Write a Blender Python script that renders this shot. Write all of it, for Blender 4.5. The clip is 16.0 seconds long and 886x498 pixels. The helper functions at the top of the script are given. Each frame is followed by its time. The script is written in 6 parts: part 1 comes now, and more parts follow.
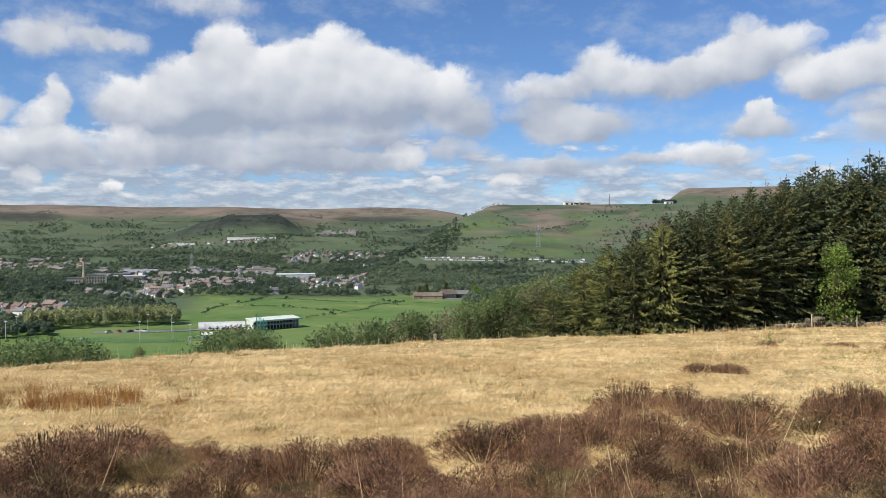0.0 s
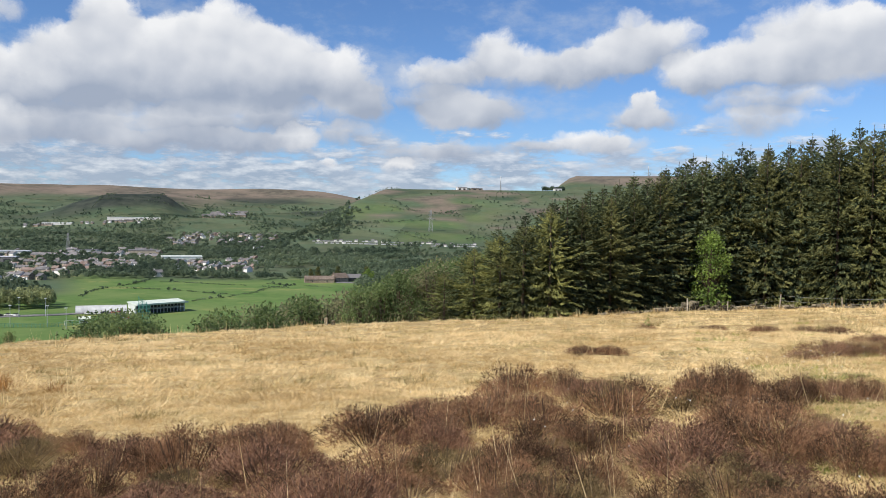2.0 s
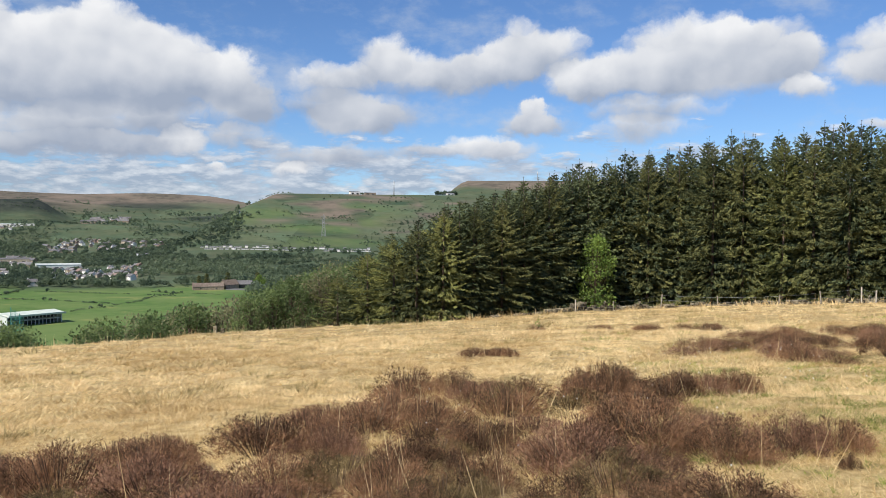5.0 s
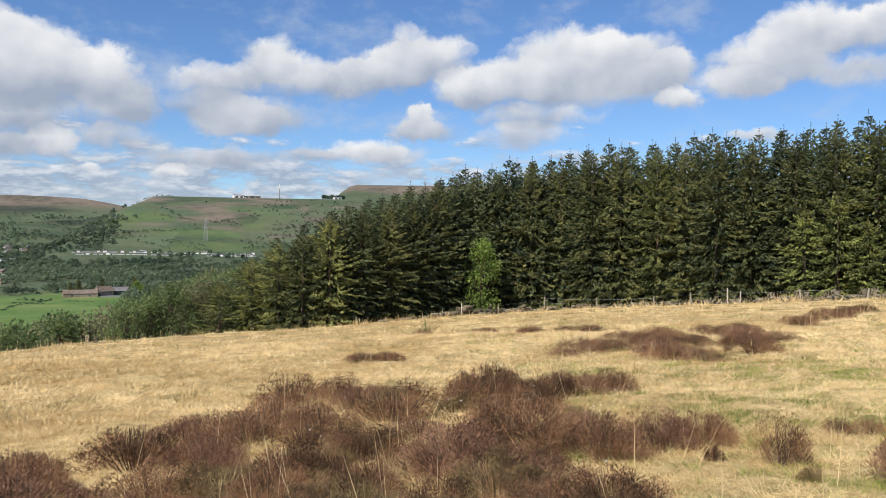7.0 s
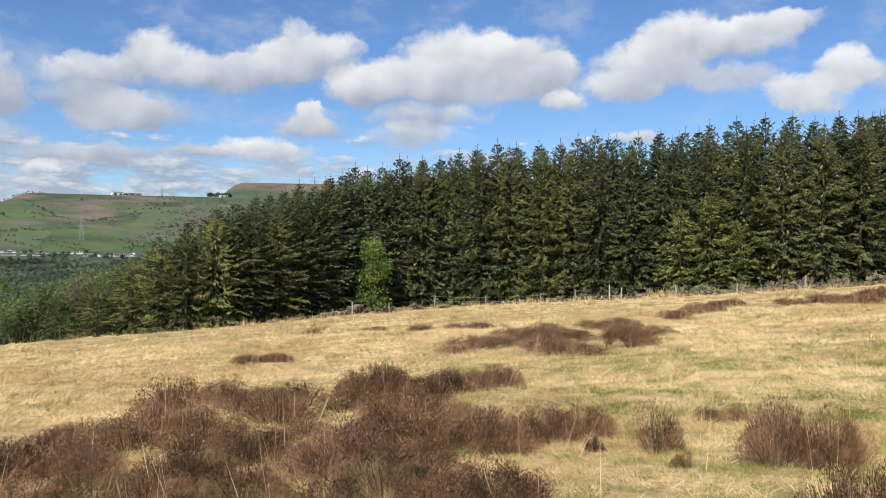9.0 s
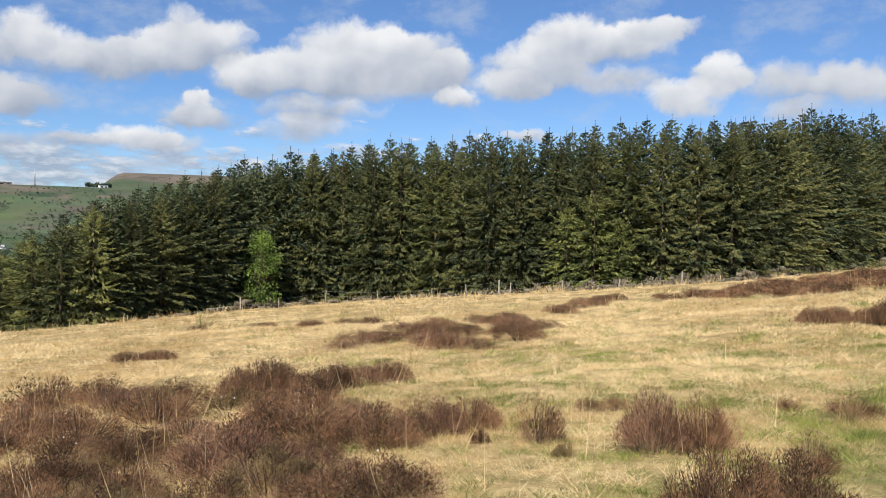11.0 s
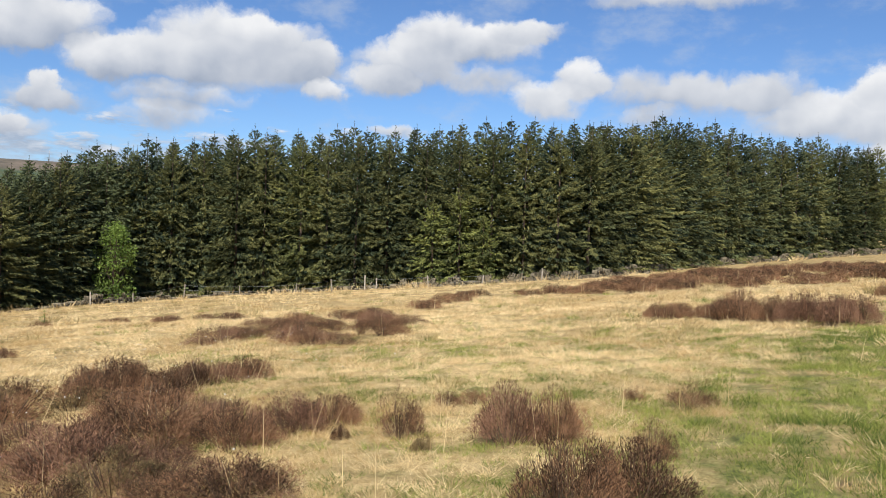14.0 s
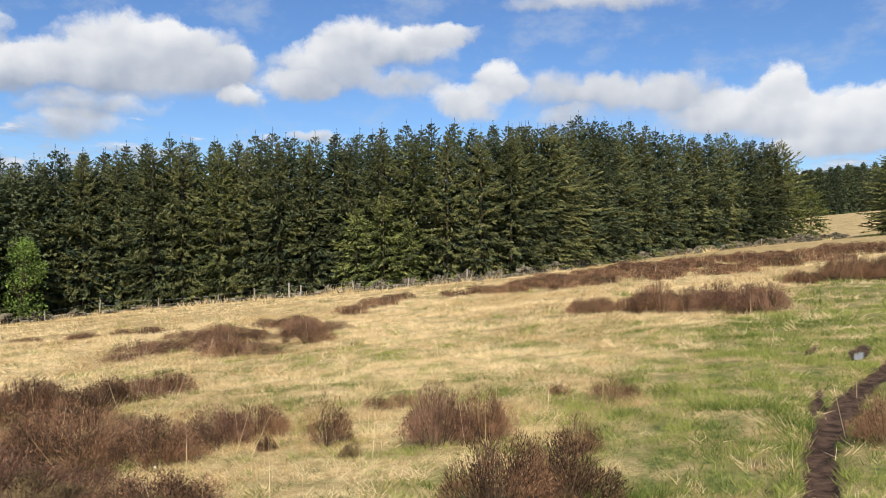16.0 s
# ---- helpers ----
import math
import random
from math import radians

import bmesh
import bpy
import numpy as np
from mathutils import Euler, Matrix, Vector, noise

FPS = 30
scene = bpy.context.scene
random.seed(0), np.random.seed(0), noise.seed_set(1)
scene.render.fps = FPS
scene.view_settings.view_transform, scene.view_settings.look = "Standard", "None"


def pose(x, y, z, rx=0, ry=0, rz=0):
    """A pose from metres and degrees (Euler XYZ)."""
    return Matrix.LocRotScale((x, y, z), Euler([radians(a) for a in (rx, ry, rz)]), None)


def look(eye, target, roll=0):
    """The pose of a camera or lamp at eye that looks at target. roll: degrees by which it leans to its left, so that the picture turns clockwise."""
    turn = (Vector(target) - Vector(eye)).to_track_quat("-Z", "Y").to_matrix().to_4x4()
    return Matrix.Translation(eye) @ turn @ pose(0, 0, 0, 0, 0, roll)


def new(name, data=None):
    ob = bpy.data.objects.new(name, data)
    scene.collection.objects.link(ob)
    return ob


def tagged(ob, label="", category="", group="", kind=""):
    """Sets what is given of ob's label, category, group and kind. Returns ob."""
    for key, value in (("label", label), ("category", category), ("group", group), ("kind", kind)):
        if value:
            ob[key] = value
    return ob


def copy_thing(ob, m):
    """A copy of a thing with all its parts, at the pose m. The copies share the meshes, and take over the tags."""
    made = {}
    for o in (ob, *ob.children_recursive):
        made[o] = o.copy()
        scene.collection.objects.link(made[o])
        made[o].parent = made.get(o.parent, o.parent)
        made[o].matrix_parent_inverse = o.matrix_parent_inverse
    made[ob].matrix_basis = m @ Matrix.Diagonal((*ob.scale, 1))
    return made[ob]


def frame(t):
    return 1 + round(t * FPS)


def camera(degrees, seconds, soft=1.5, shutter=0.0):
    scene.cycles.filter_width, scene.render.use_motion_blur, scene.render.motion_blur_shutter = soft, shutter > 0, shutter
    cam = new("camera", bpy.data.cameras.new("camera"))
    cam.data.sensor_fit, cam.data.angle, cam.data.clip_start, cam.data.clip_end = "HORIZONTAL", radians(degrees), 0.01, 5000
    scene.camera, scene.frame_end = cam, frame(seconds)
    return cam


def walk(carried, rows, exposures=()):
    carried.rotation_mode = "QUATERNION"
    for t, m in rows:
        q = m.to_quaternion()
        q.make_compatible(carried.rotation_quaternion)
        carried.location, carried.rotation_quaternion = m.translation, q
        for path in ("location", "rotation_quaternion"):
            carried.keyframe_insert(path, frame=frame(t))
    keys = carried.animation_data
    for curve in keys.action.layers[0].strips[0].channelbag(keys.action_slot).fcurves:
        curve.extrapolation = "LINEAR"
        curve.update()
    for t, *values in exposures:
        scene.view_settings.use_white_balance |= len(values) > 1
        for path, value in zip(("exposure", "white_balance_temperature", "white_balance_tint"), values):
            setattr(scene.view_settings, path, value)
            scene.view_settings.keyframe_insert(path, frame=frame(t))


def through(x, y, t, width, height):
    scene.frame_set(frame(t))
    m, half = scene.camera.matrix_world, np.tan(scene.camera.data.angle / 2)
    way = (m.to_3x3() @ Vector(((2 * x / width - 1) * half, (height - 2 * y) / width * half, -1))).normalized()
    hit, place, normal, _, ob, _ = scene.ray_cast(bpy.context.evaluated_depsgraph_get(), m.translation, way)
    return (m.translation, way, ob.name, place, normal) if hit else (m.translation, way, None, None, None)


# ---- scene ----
cam = camera(57.8, 16.0, soft=0.75)
PATH = [
    (0.0, pose(0.000, 0.262, 1.6, 89.50, 0.00, -0.00)),
    (0.5, pose(0.006, 0.262, 1.6, 89.63, -0.03, -1.40)),
    (1.0, pose(0.017, 0.262, 1.6, 89.13, -0.33, -3.79)),
    (1.5, pose(0.028, 0.261, 1.6, 88.36, -0.63, -6.16)),
    (2.0, pose(0.035, 0.260, 1.6, 88.40, -0.78, -7.63)),
    (2.5, pose(0.040, 0.259, 1.6, 88.80, -0.83, -8.86)),
    (3.0, pose(0.045, 0.258, 1.6, 89.07, -0.60, -9.91)),
    (3.5, pose(0.051, 0.257, 1.6, 88.76, -0.49, -11.28)),
    (6.0, pose(0.083, 0.249, 1.6, 89.05, -0.14, -18.54)),
    (6.5, pose(0.093, 0.245, 1.6, 89.11, -0.03, -20.75)),
    (7.0, pose(0.103, 0.241, 1.6, 89.17, -0.45, -23.22)),
    (7.5, pose(0.114, 0.236, 1.6, 89.15, -0.48, -25.67)),
    (8.0, pose(0.121, 0.232, 1.6, 89.09, -0.22, -27.58)),
    (8.5, pose(0.128, 0.229, 1.6, 89.10, -0.28, -29.23)),
    (11.0, pose(0.164, 0.205, 1.6, 88.86, -0.90, -38.66)),
    (11.5, pose(0.170, 0.200, 1.6, 88.66, -1.24, -40.30)),
    (12.0, pose(0.174, 0.196, 1.6, 88.69, -1.12, -41.47)),
    (12.5, pose(0.177, 0.193, 1.6, 88.86, -1.09, -42.58)),
    (13.0, pose(0.183, 0.187, 1.6, 88.85, -1.23, -44.43)),
    (13.5, pose(0.190, 0.180, 1.6, 88.75, -1.65, -46.60)),
    (14.0, pose(0.195, 0.175, 1.6, 88.76, -1.88, -48.12)),
    (14.5, pose(0.199, 0.170, 1.6, 88.96, -1.54, -49.44)),
    (15.0, pose(0.204, 0.165, 1.6, 89.07, -0.54, -51.10)),
    (15.5, pose(0.208, 0.159, 1.6, 89.05, -0.00, -52.53)),
    (16.0, pose(0.211, 0.156, 1.6, 89.06, 0.08, -53.53)),
]
walk(cam, PATH, exposures=[(0.0, 0.33), (16.0, 0.33)])

# ---- sky, clouds and sun ----
SUN_AZ, SUN_EL = 236.0, 44.0            # degrees clockwise from +y, degrees above the horizon


def node(tree, kind, **sets):
    n = tree.nodes.new(kind)
    for key, value in sets.items():
        if key == "op":
            n.operation = value
        elif key == "ins":
            for k, v in value.items():
                n.inputs[k].default_value = v
    return n


def math_node(tree, op, a, b=None, clamp=False):
    n = tree.nodes.new("ShaderNodeMath")
    n.operation, n.use_clamp = op, clamp
    for i, v in enumerate((a, b)):
        if v is None:
            continue
        if isinstance(v, (int, float)):
            n.inputs[i].default_value = v
        else:
            tree.links.new(v, n.inputs[i])
    return n.outputs[0]


def ramp_range(tree, value, lo, hi, to_lo=0.0, to_hi=1.0, smooth=True):
    n = tree.nodes.new("ShaderNodeMapRange")
    n.interpolation_type = "SMOOTHSTEP" if smooth else "LINEAR"
    tree.links.new(value, n.inputs["Value"])
    for k, v in (("From Min", lo), ("From Max", hi), ("To Min", to_lo), ("To Max", to_hi)):
        n.inputs[k].default_value = v
    return n.outputs["Result"]


# cumulus heaps: azimuth, elevation, half width, half height, in degrees
CLOUDS_WEST_HIGH = [(-25.3, 13.4, 4.0, 1.7), (-27.3, 12.6, 2.5, 1.4), (-16.6, 15.8, 4.8, 1.0), (-22.3, 13.1, 2.8, 0.9)]
CLOUDS_WEST = [(-25.8, 9.2, 1.1, 1.7), (-26.5, 7.7, 1.6, 1.6), (-27.6, 5.8, 3.8, 1.5), (-25.0, 6.1, 2.3, 1.4), (-30.7, 8.2, 3.3, 2.0),
               (-32.4, 6.4, 3.4, 1.7)]
CLOUDS_GREAT = [(-15.0, 12.9, 2.3, 2.4), (-17.5, 10.9, 3.5, 2.1), (-20.9, 9.3, 3.5, 1.9), (-7.4, 12.6, 3.6, 2.7), (-10.5, 11.7, 3.3, 2.4),
                (-3.8, 11.7, 3.6, 2.2), (0.2, 10.4, 3.0, 2.2), (-13.2, 10.8, 5.0, 2.6), (-6.6, 10.4, 6.0, 2.3)]
CLOUDS_GREAT_BASE = [(-18.8, 8.1, 6.1, 1.4), (-11.3, 8.8, 8.5, 1.6), (-4.2, 9.1, 6.0, 1.4), (1.9, 8.9, 2.4, 1.4)]
CLOUDS_PUFFS = [(-21.3, 6.4, 2.1, 1.6), (-2.9, 6.1, 1.9, 1.0), (18.0, 6.0, 3.1, 1.1), (21.9, 8.8, 1.1, 0.7), (4.3, 4.2, 1.7, 0.6),
                (-27.3, 4.0, 1.2, 0.8), (-22.4, 3.7, 0.8, 0.5), (-0.6, 4.2, 1.0, 0.4)]
CLOUDS_UNDER = [(-14.4, 6.5, 7.6, 1.6), (-7.8, 7.1, 5.1, 1.6), (-3.8, 7.5, 2.8, 1.4), (1.0, 8.1, 3.4, 1.4), (-9.0, 5.5, 5.9, 1.0),
                (-18.8, 6.0, 4.7, 1.4), (-25.4, 5.0, 4.9, 1.1), (-14.4, 5.4, 3.0, 0.9), (10.2, 8.1, 4.7, 1.6), (7.1, 8.9, 3.6, 1.1),
                (13.7, 5.6, 2.7, 0.6), (21.7, 7.6, 3.2, 0.9), (9.0, 5.3, 3.5, 1.0), (0.6, 6.4, 3.2, 1.0), (-5.8, 5.5, 4.8, 1.0), (5.1, 5.1, 3.2, 0.9)]
CLOUDS_MIDDLE = [(7.1, 10.5, 3.4, 1.4), (10.9, 12.2, 2.3, 1.9), (12.9, 11.0, 5.0, 1.9), (17.2, 11.0, 4.0, 1.5),
                 (20.6, 12.7, 2.2, 2.2), (22.9, 12.5, 2.6, 1.6), (19.6, 11.7, 3.9, 1.7)]
CLOUDS_EAST = [(32.2, 12.3, 6.0, 2.4), (36.2, 12.1, 4.7, 2.1), (28.2, 10.7, 6.0, 1.9), (33.8, 10.7, 6.8, 1.8), (25.0, 10.5, 3.2, 1.5),
               (38.9, 11.5, 2.3, 1.4)]
CLOUDS_EAST_BASE = [(29.8, 8.5, 5.2, 1.0), (29.0, 7.1, 4.4, 1.1), (21.8, 8.1, 1.8, 1.6), (20.2, 5.7, 2.0, 0.9), (8.8, 7.8, 4.0, 1.3)]
CLOUDS_SLANTED = [(47.4, 13.3, 3.4, 2.2), (45.1, 11.7, 4.0, 2.1), (50.9, 13.0, 4.4, 1.5), (53.7, 13.9, 2.9, 1.0), (43.1, 10.5, 3.0, 1.3),
                  (39.2, 9.5, 1.8, 1.0)]
CLOUDS_FAR_EAST = [(57.5, 10.9, 1.8, 1.5), (55.4, 9.3, 3.0, 1.6), (76.4, 10.0, 1.7, 1.6), (75.0, 8.2, 4.9, 2.0), (79.6, 7.3, 4.9, 2.5),
                   (83.4, 7.5, 4.2, 2.4)]
CLOUDS_FAR_EAST_GREY = [(50.2, 10.6, 4.4, 1.2), (62.2, 10.1, 5.5, 1.5), (66.8, 9.7, 4.6, 1.6), (70.4, 9.6, 3.1, 1.8), (71.3, 7.7, 3.6, 1.1),
                        (64.1, 15.9, 7.4, 0.8), (62.2, 8.4, 2.4, 0.8), (78.6, 5.6, 5.6, 0.9), (44.6, 7.0, 2.4, 0.5)]
# each with the light on its base and on its crown, and how dense it is
HEAPS = [(CLOUDS_WEST_HIGH, 0.25, 0.60, 0.60), (CLOUDS_WEST, 0.05, 0.90, 0.95), (CLOUDS_GREAT, 0.14, 1.0, 1.10), (CLOUDS_GREAT_BASE, -0.22, 0.30, 0.95),
         (CLOUDS_PUFFS, 0.35, 1.05, 0.85), (CLOUDS_UNDER, -0.05, 0.50, 0.80), (CLOUDS_MIDDLE, -0.02, 0.90, 0.90), (CLOUDS_EAST, 0.0, 0.95, 1.0),
         (CLOUDS_EAST_BASE, 0.12, 0.70, 0.75), (CLOUDS_SLANTED, 0.12, 1.0, 1.0), (CLOUDS_FAR_EAST, 0.35, 1.05, 1.0), (CLOUDS_FAR_EAST_GREY, 0.18, 0.66, 0.80)]


def sky_noise(tree, place, scale, detail, rough):
    n = tree.nodes.new("ShaderNodeTexNoise")
    n.inputs["Scale"].default_value, n.inputs["Detail"].default_value, n.inputs["Roughness"].default_value = scale, detail, rough
    tree.links.new(place, n.inputs["Vector"])
    return n


def vector_node(tree, op, a, *values):
    n = node(tree, "ShaderNodeVectorMath", op=op)
    tree.links.new(a, n.inputs[0])
    for k, v in enumerate(values):
        if isinstance(v, tuple):
            n.inputs[k + 1].default_value = v
        else:
            tree.links.new(v, n.inputs[k + 1])
    return n


def cloud_group():
    """A node group: sky place in degrees (azimuth, elevation) to the thickness of cloud there and the light on it."""
    g = bpy.data.node_groups.new("cloud_thickness", "ShaderNodeTree")
    g.interface.new_socket("Place", in_out="INPUT", socket_type="NodeSocketVector")
    g.interface.new_socket("Thickness", in_out="OUTPUT", socket_type="NodeSocketFloat")
    g.interface.new_socket("Light", in_out="OUTPUT", socket_type="NodeSocketFloat")
    gi, go = g.nodes.new("NodeGroupInput"), g.nodes.new("NodeGroupOutput")
    place = gi.outputs["Place"]
    # billows bend the outlines, at two scales
    broad = vector_node(g, "SUBTRACT", sky_noise(g, place, 0.26, 3.0, 0.5).outputs["Color"], (0.5, 0.5, 0.5)).outputs[0]
    small = vector_node(g, "SUBTRACT", sky_noise(g, place, 0.85, 5.0, 0.6).outputs["Color"], (0.5, 0.5, 0.5)).outputs[0]
    bent = vector_node(g, "MULTIPLY_ADD", broad, (2.6, 1.3, 0.0), place).outputs[0]
    bent = vector_node(g, "MULTIPLY_ADD", small, (1.7, 1.05, 0.0), bent).outputs[0]
    weight, light = 0.0, 0.0
    for heap, low, high, dense in HEAPS:
        for a, e, ra, re in heap:
            local = vector_node(g, "MULTIPLY_ADD", bent, (1 / ra, 1 / re, 0.0), (-a / ra, -e / re, 1.0)).outputs[0]
            w = g.nodes.new("ShaderNodeMath")
            w.operation, w.use_clamp = "MULTIPLY_ADD", True
            g.links.new(vector_node(g, "LENGTH", local).outputs["Value"], w.inputs[0])
            w.inputs[1].default_value, w.inputs[2].default_value = -2.0 * dense, 2.86 * dense
            tone = vector_node(g, "DOT_PRODUCT", local, (0.0, (high - low) * 0.7, (high + low) / 2)).outputs["Value"]
            weight = math_node(g, "ADD", w.outputs[0], weight)
            light = math_node(g, "ADD", math_node(g, "MULTIPLY", w.outputs[0], tone), light)
    light = math_node(g, "DIVIDE", light, math_node(g, "MAXIMUM", weight, 0.02))
    rough = math_node(g, "MULTIPLY", math_node(g, "SUBTRACT", sky_noise(g, bent, 0.55, 6.0, 0.60).outputs["Fac"], 0.5), 0.80)
    g.links.new(math_node(g, "ADD", math_node(g, "MINIMUM", weight, 1.0), rough), go.inputs["Thickness"])
    g.links.new(light, go.inputs["Light"])
    return g


world = bpy.data.worlds.new("sky")
scene.world = world
world.use_nodes = True
wt = world.node_tree
wt.nodes.clear()
wout, back = wt.nodes.new("ShaderNodeOutputWorld"), wt.nodes.new("ShaderNodeBackground")
wt.links.new(back.outputs[0], wout.inputs[0])
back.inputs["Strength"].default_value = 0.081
sky = wt.nodes.new("ShaderNodeTexSky")
sky.sky_type, sky.sun_disc = "NISHITA", False
sky.sun_elevation, sky.sun_rotation = radians(SUN_EL), radians(SUN_AZ)
sky.altitude, sky.air_density, sky.dust_density, sky.ozone_density = 300, 1.0, 0.0, 5.0
coord = wt.nodes.new("ShaderNodeTexCoord")
sepd = wt.nodes.new("ShaderNodeSeparateXYZ")
wt.links.new(coord.outputs["Generated"], sepd.inputs[0])
az = math_node(wt, "MULTIPLY", math_node(wt, "ARCTAN2", sepd.outputs["X"], sepd.outputs["Y"]), 57.29578)
el = math_node(wt, "MULTIPLY", math_node(wt, "ARCSINE", sepd.outputs["Z"]), 57.29578)
place = wt.nodes.new("ShaderNodeCombineXYZ")
wt.links.new(az, place.inputs["X"]); wt.links.new(el, place.inputs["Y"])
spot = place.outputs[0]


def sky_mix(factor, a, b, blend="MIX"):
    n = wt.nodes.new("ShaderNodeMix")
    n.data_type, n.blend_type = "RGBA", blend
    for v, k in ((factor, "Factor"), (a, "A"), (b, "B")):
        if isinstance(v, (int, float)):
            n.inputs[k].default_value = v
        elif isinstance(v, tuple):
            n.inputs[k].default_value = (*v, 1)
        else:
            wt.links.new(v, n.inputs[k])
    return n.outputs["Result"]


clear = sky_mix(1.0, sky.outputs[0], (0.83, 0.975, 1.18), "MULTIPLY")
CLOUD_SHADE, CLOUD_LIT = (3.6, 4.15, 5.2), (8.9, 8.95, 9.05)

# thin broken rows of small cloud, low over the hills
flat = vector_node(wt, "MULTIPLY", spot, (0.30, 1.0, 0.0)).outputs[0]
over = vector_node(wt, "ADD", flat, (-0.08, 0.42, 0.0)).outputs[0]
row_here = sky_noise(wt, flat, 0.95, 6.0, 0.6).outputs["Fac"]
row_over = sky_noise(wt, over, 0.95, 6.0, 0.6).outputs["Fac"]
lower = ramp_range(wt, el, 3.0, 10.5, 0.165, -0.20)
westward = ramp_range(wt, az, -5.0, 55.0, 0.03, -0.06)
row_thick = math_node(wt, "ADD", math_node(wt, "ADD", row_here, lower), westward)
row_cover = math_node(wt, "MULTIPLY", ramp_range(wt, row_thick, 0.50, 0.68), 0.82)
row_light = math_node(wt, "ADD", 0.16, math_node(wt, "MULTIPLY", math_node(wt, "SUBTRACT", row_here, row_over), 3.4), True)
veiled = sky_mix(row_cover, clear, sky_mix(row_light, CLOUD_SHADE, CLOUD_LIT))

# faint torn wisps higher up
wisp_place = vector_node(wt, "MULTIPLY_ADD", spot, (0.55, 1.0, 0.0), (37.0, 11.0, 0.0)).outputs[0]
wisp = ramp_range(wt, sky_noise(wt, wisp_place, 0.30, 7.0, 0.62).outputs["Fac"], 0.46, 0.74)
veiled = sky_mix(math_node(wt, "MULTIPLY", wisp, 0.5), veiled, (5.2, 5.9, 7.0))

# the heaps, with relief on the side towards the sun
heaps = wt.nodes.new("ShaderNodeGroup")
heaps.node_tree = cloud_group()
wt.links.new(spot, heaps.inputs[0])
sunward = vector_node(wt, "ADD", spot, (-0.55, 0.80, 0.0)).outputs[0]
puff = math_node(wt, "SUBTRACT", sky_noise(wt, spot, 0.24, 2.5, 0.42).outputs["Fac"], sky_noise(wt, sunward, 0.24, 2.5, 0.42).outputs["Fac"])
heap_light = math_node(wt, "ADD", heaps.outputs["Light"], math_node(wt, "MULTIPLY", puff, 1.25), True)
cover_node = wt.nodes.new("ShaderNodeMapRange")
cover_node.interpolation_type = "SMOOTHSTEP"
wt.links.new(heaps.outputs["Thickness"], cover_node.inputs["Value"])
cover_node.inputs["From Min"].default_value = 0.02
wt.links.new(math_node(wt, "SUBTRACT", 0.90, math_node(wt, "MULTIPLY", heap_light, 0.36)), cover_node.inputs["From Max"])
cover = math_node(wt, "MULTIPLY", cover_node.outputs["Result"], 0.97)
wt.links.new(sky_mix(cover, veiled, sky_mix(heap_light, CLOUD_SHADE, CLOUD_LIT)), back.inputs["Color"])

sun = new("sun", bpy.data.lights.new("sun", "SUN"))
sun.data.energy, sun.data.angle, sun.data.color = 5.0, radians(0.53), (1.0, 0.93, 0.82)
sa, se = radians(SUN_AZ), radians(SUN_EL)
sun_way = Vector((math.sin(sa) * math.cos(se), math.cos(sa) * math.cos(se), math.sin(se)))
sun.matrix_world = look(sun_way * 100, (0, 0, 0))

# ---- tools ----
rng = np.random.default_rng(7)


def np_mesh(name, verts, faces, material=None):
    """A mesh from arrays: verts (n, 3) and faces (m, k), all of k corners."""
    verts, faces = np.asarray(verts, dtype=np.float32), np.asarray(faces, dtype=np.int32)
    me = bpy.data.meshes.new(name)
    k = faces.shape[1]
    me.vertices.add(len(verts)); me.loops.add(faces.size); me.polygons.add(len(faces))
    me.vertices.foreach_set("co", verts.ravel())
    me.loops.foreach_set("vertex_index", faces.ravel())
    me.polygons.foreach_set("loop_start", np.arange(0, faces.size, k, dtype=np.int32))
    me.update(calc_edges=True)
    if material:
        me.materials.append(material)
    return me


def bm_mesh(name, bm, material=None, smooth=False):
    me = bpy.data.meshes.new(name)
    bmesh.ops.recalc_face_normals(bm, faces=bm.faces)
    bm.to_mesh(me)
    bm.free()
    if material:
        me.materials.append(material)
    if smooth:
        me.polygons.foreach_set("use_smooth", [True] * len(me.polygons))
    return me


def part(name, shape, material, parent, label=""):
    """Links a bmesh or a mesh as one mesh object under a thing or a part."""
    me = shape if isinstance(shape, bpy.types.Mesh) else bm_mesh(name, shape, material)
    if material and not me.materials:
        me.materials.append(material)
    ob = new(name, me)
    ob.parent = parent
    if label:
        tagged(ob, label)
    return ob


def thing(name, label, category, m=None, group="", kind=""):
    ob = tagged(new(name), label, category, group, kind)
    ob.matrix_world = m if m is not None else Matrix()
    return ob


def add_box(bm, sx, sy, sz, x=0, y=0, z=0, turn=0.0, bevel=0.0):
    """A box of that size whose base centre is at x, y, z."""
    got = bmesh.ops.create_cube(bm, size=1.0)
    vs = got["verts"]
    m = Matrix.Translation((x, y, z + sz / 2)) @ Matrix.Rotation(turn, 4, "Z") @ Matrix.Diagonal((sx, sy, sz, 1))
    bmesh.ops.transform(bm, matrix=m, verts=vs)
    if bevel:
        es = {e for v in vs for e in v.link_edges}
        bmesh.ops.bevel(bm, geom=list(es), offset=bevel, segments=1, affect="EDGES")
    return vs


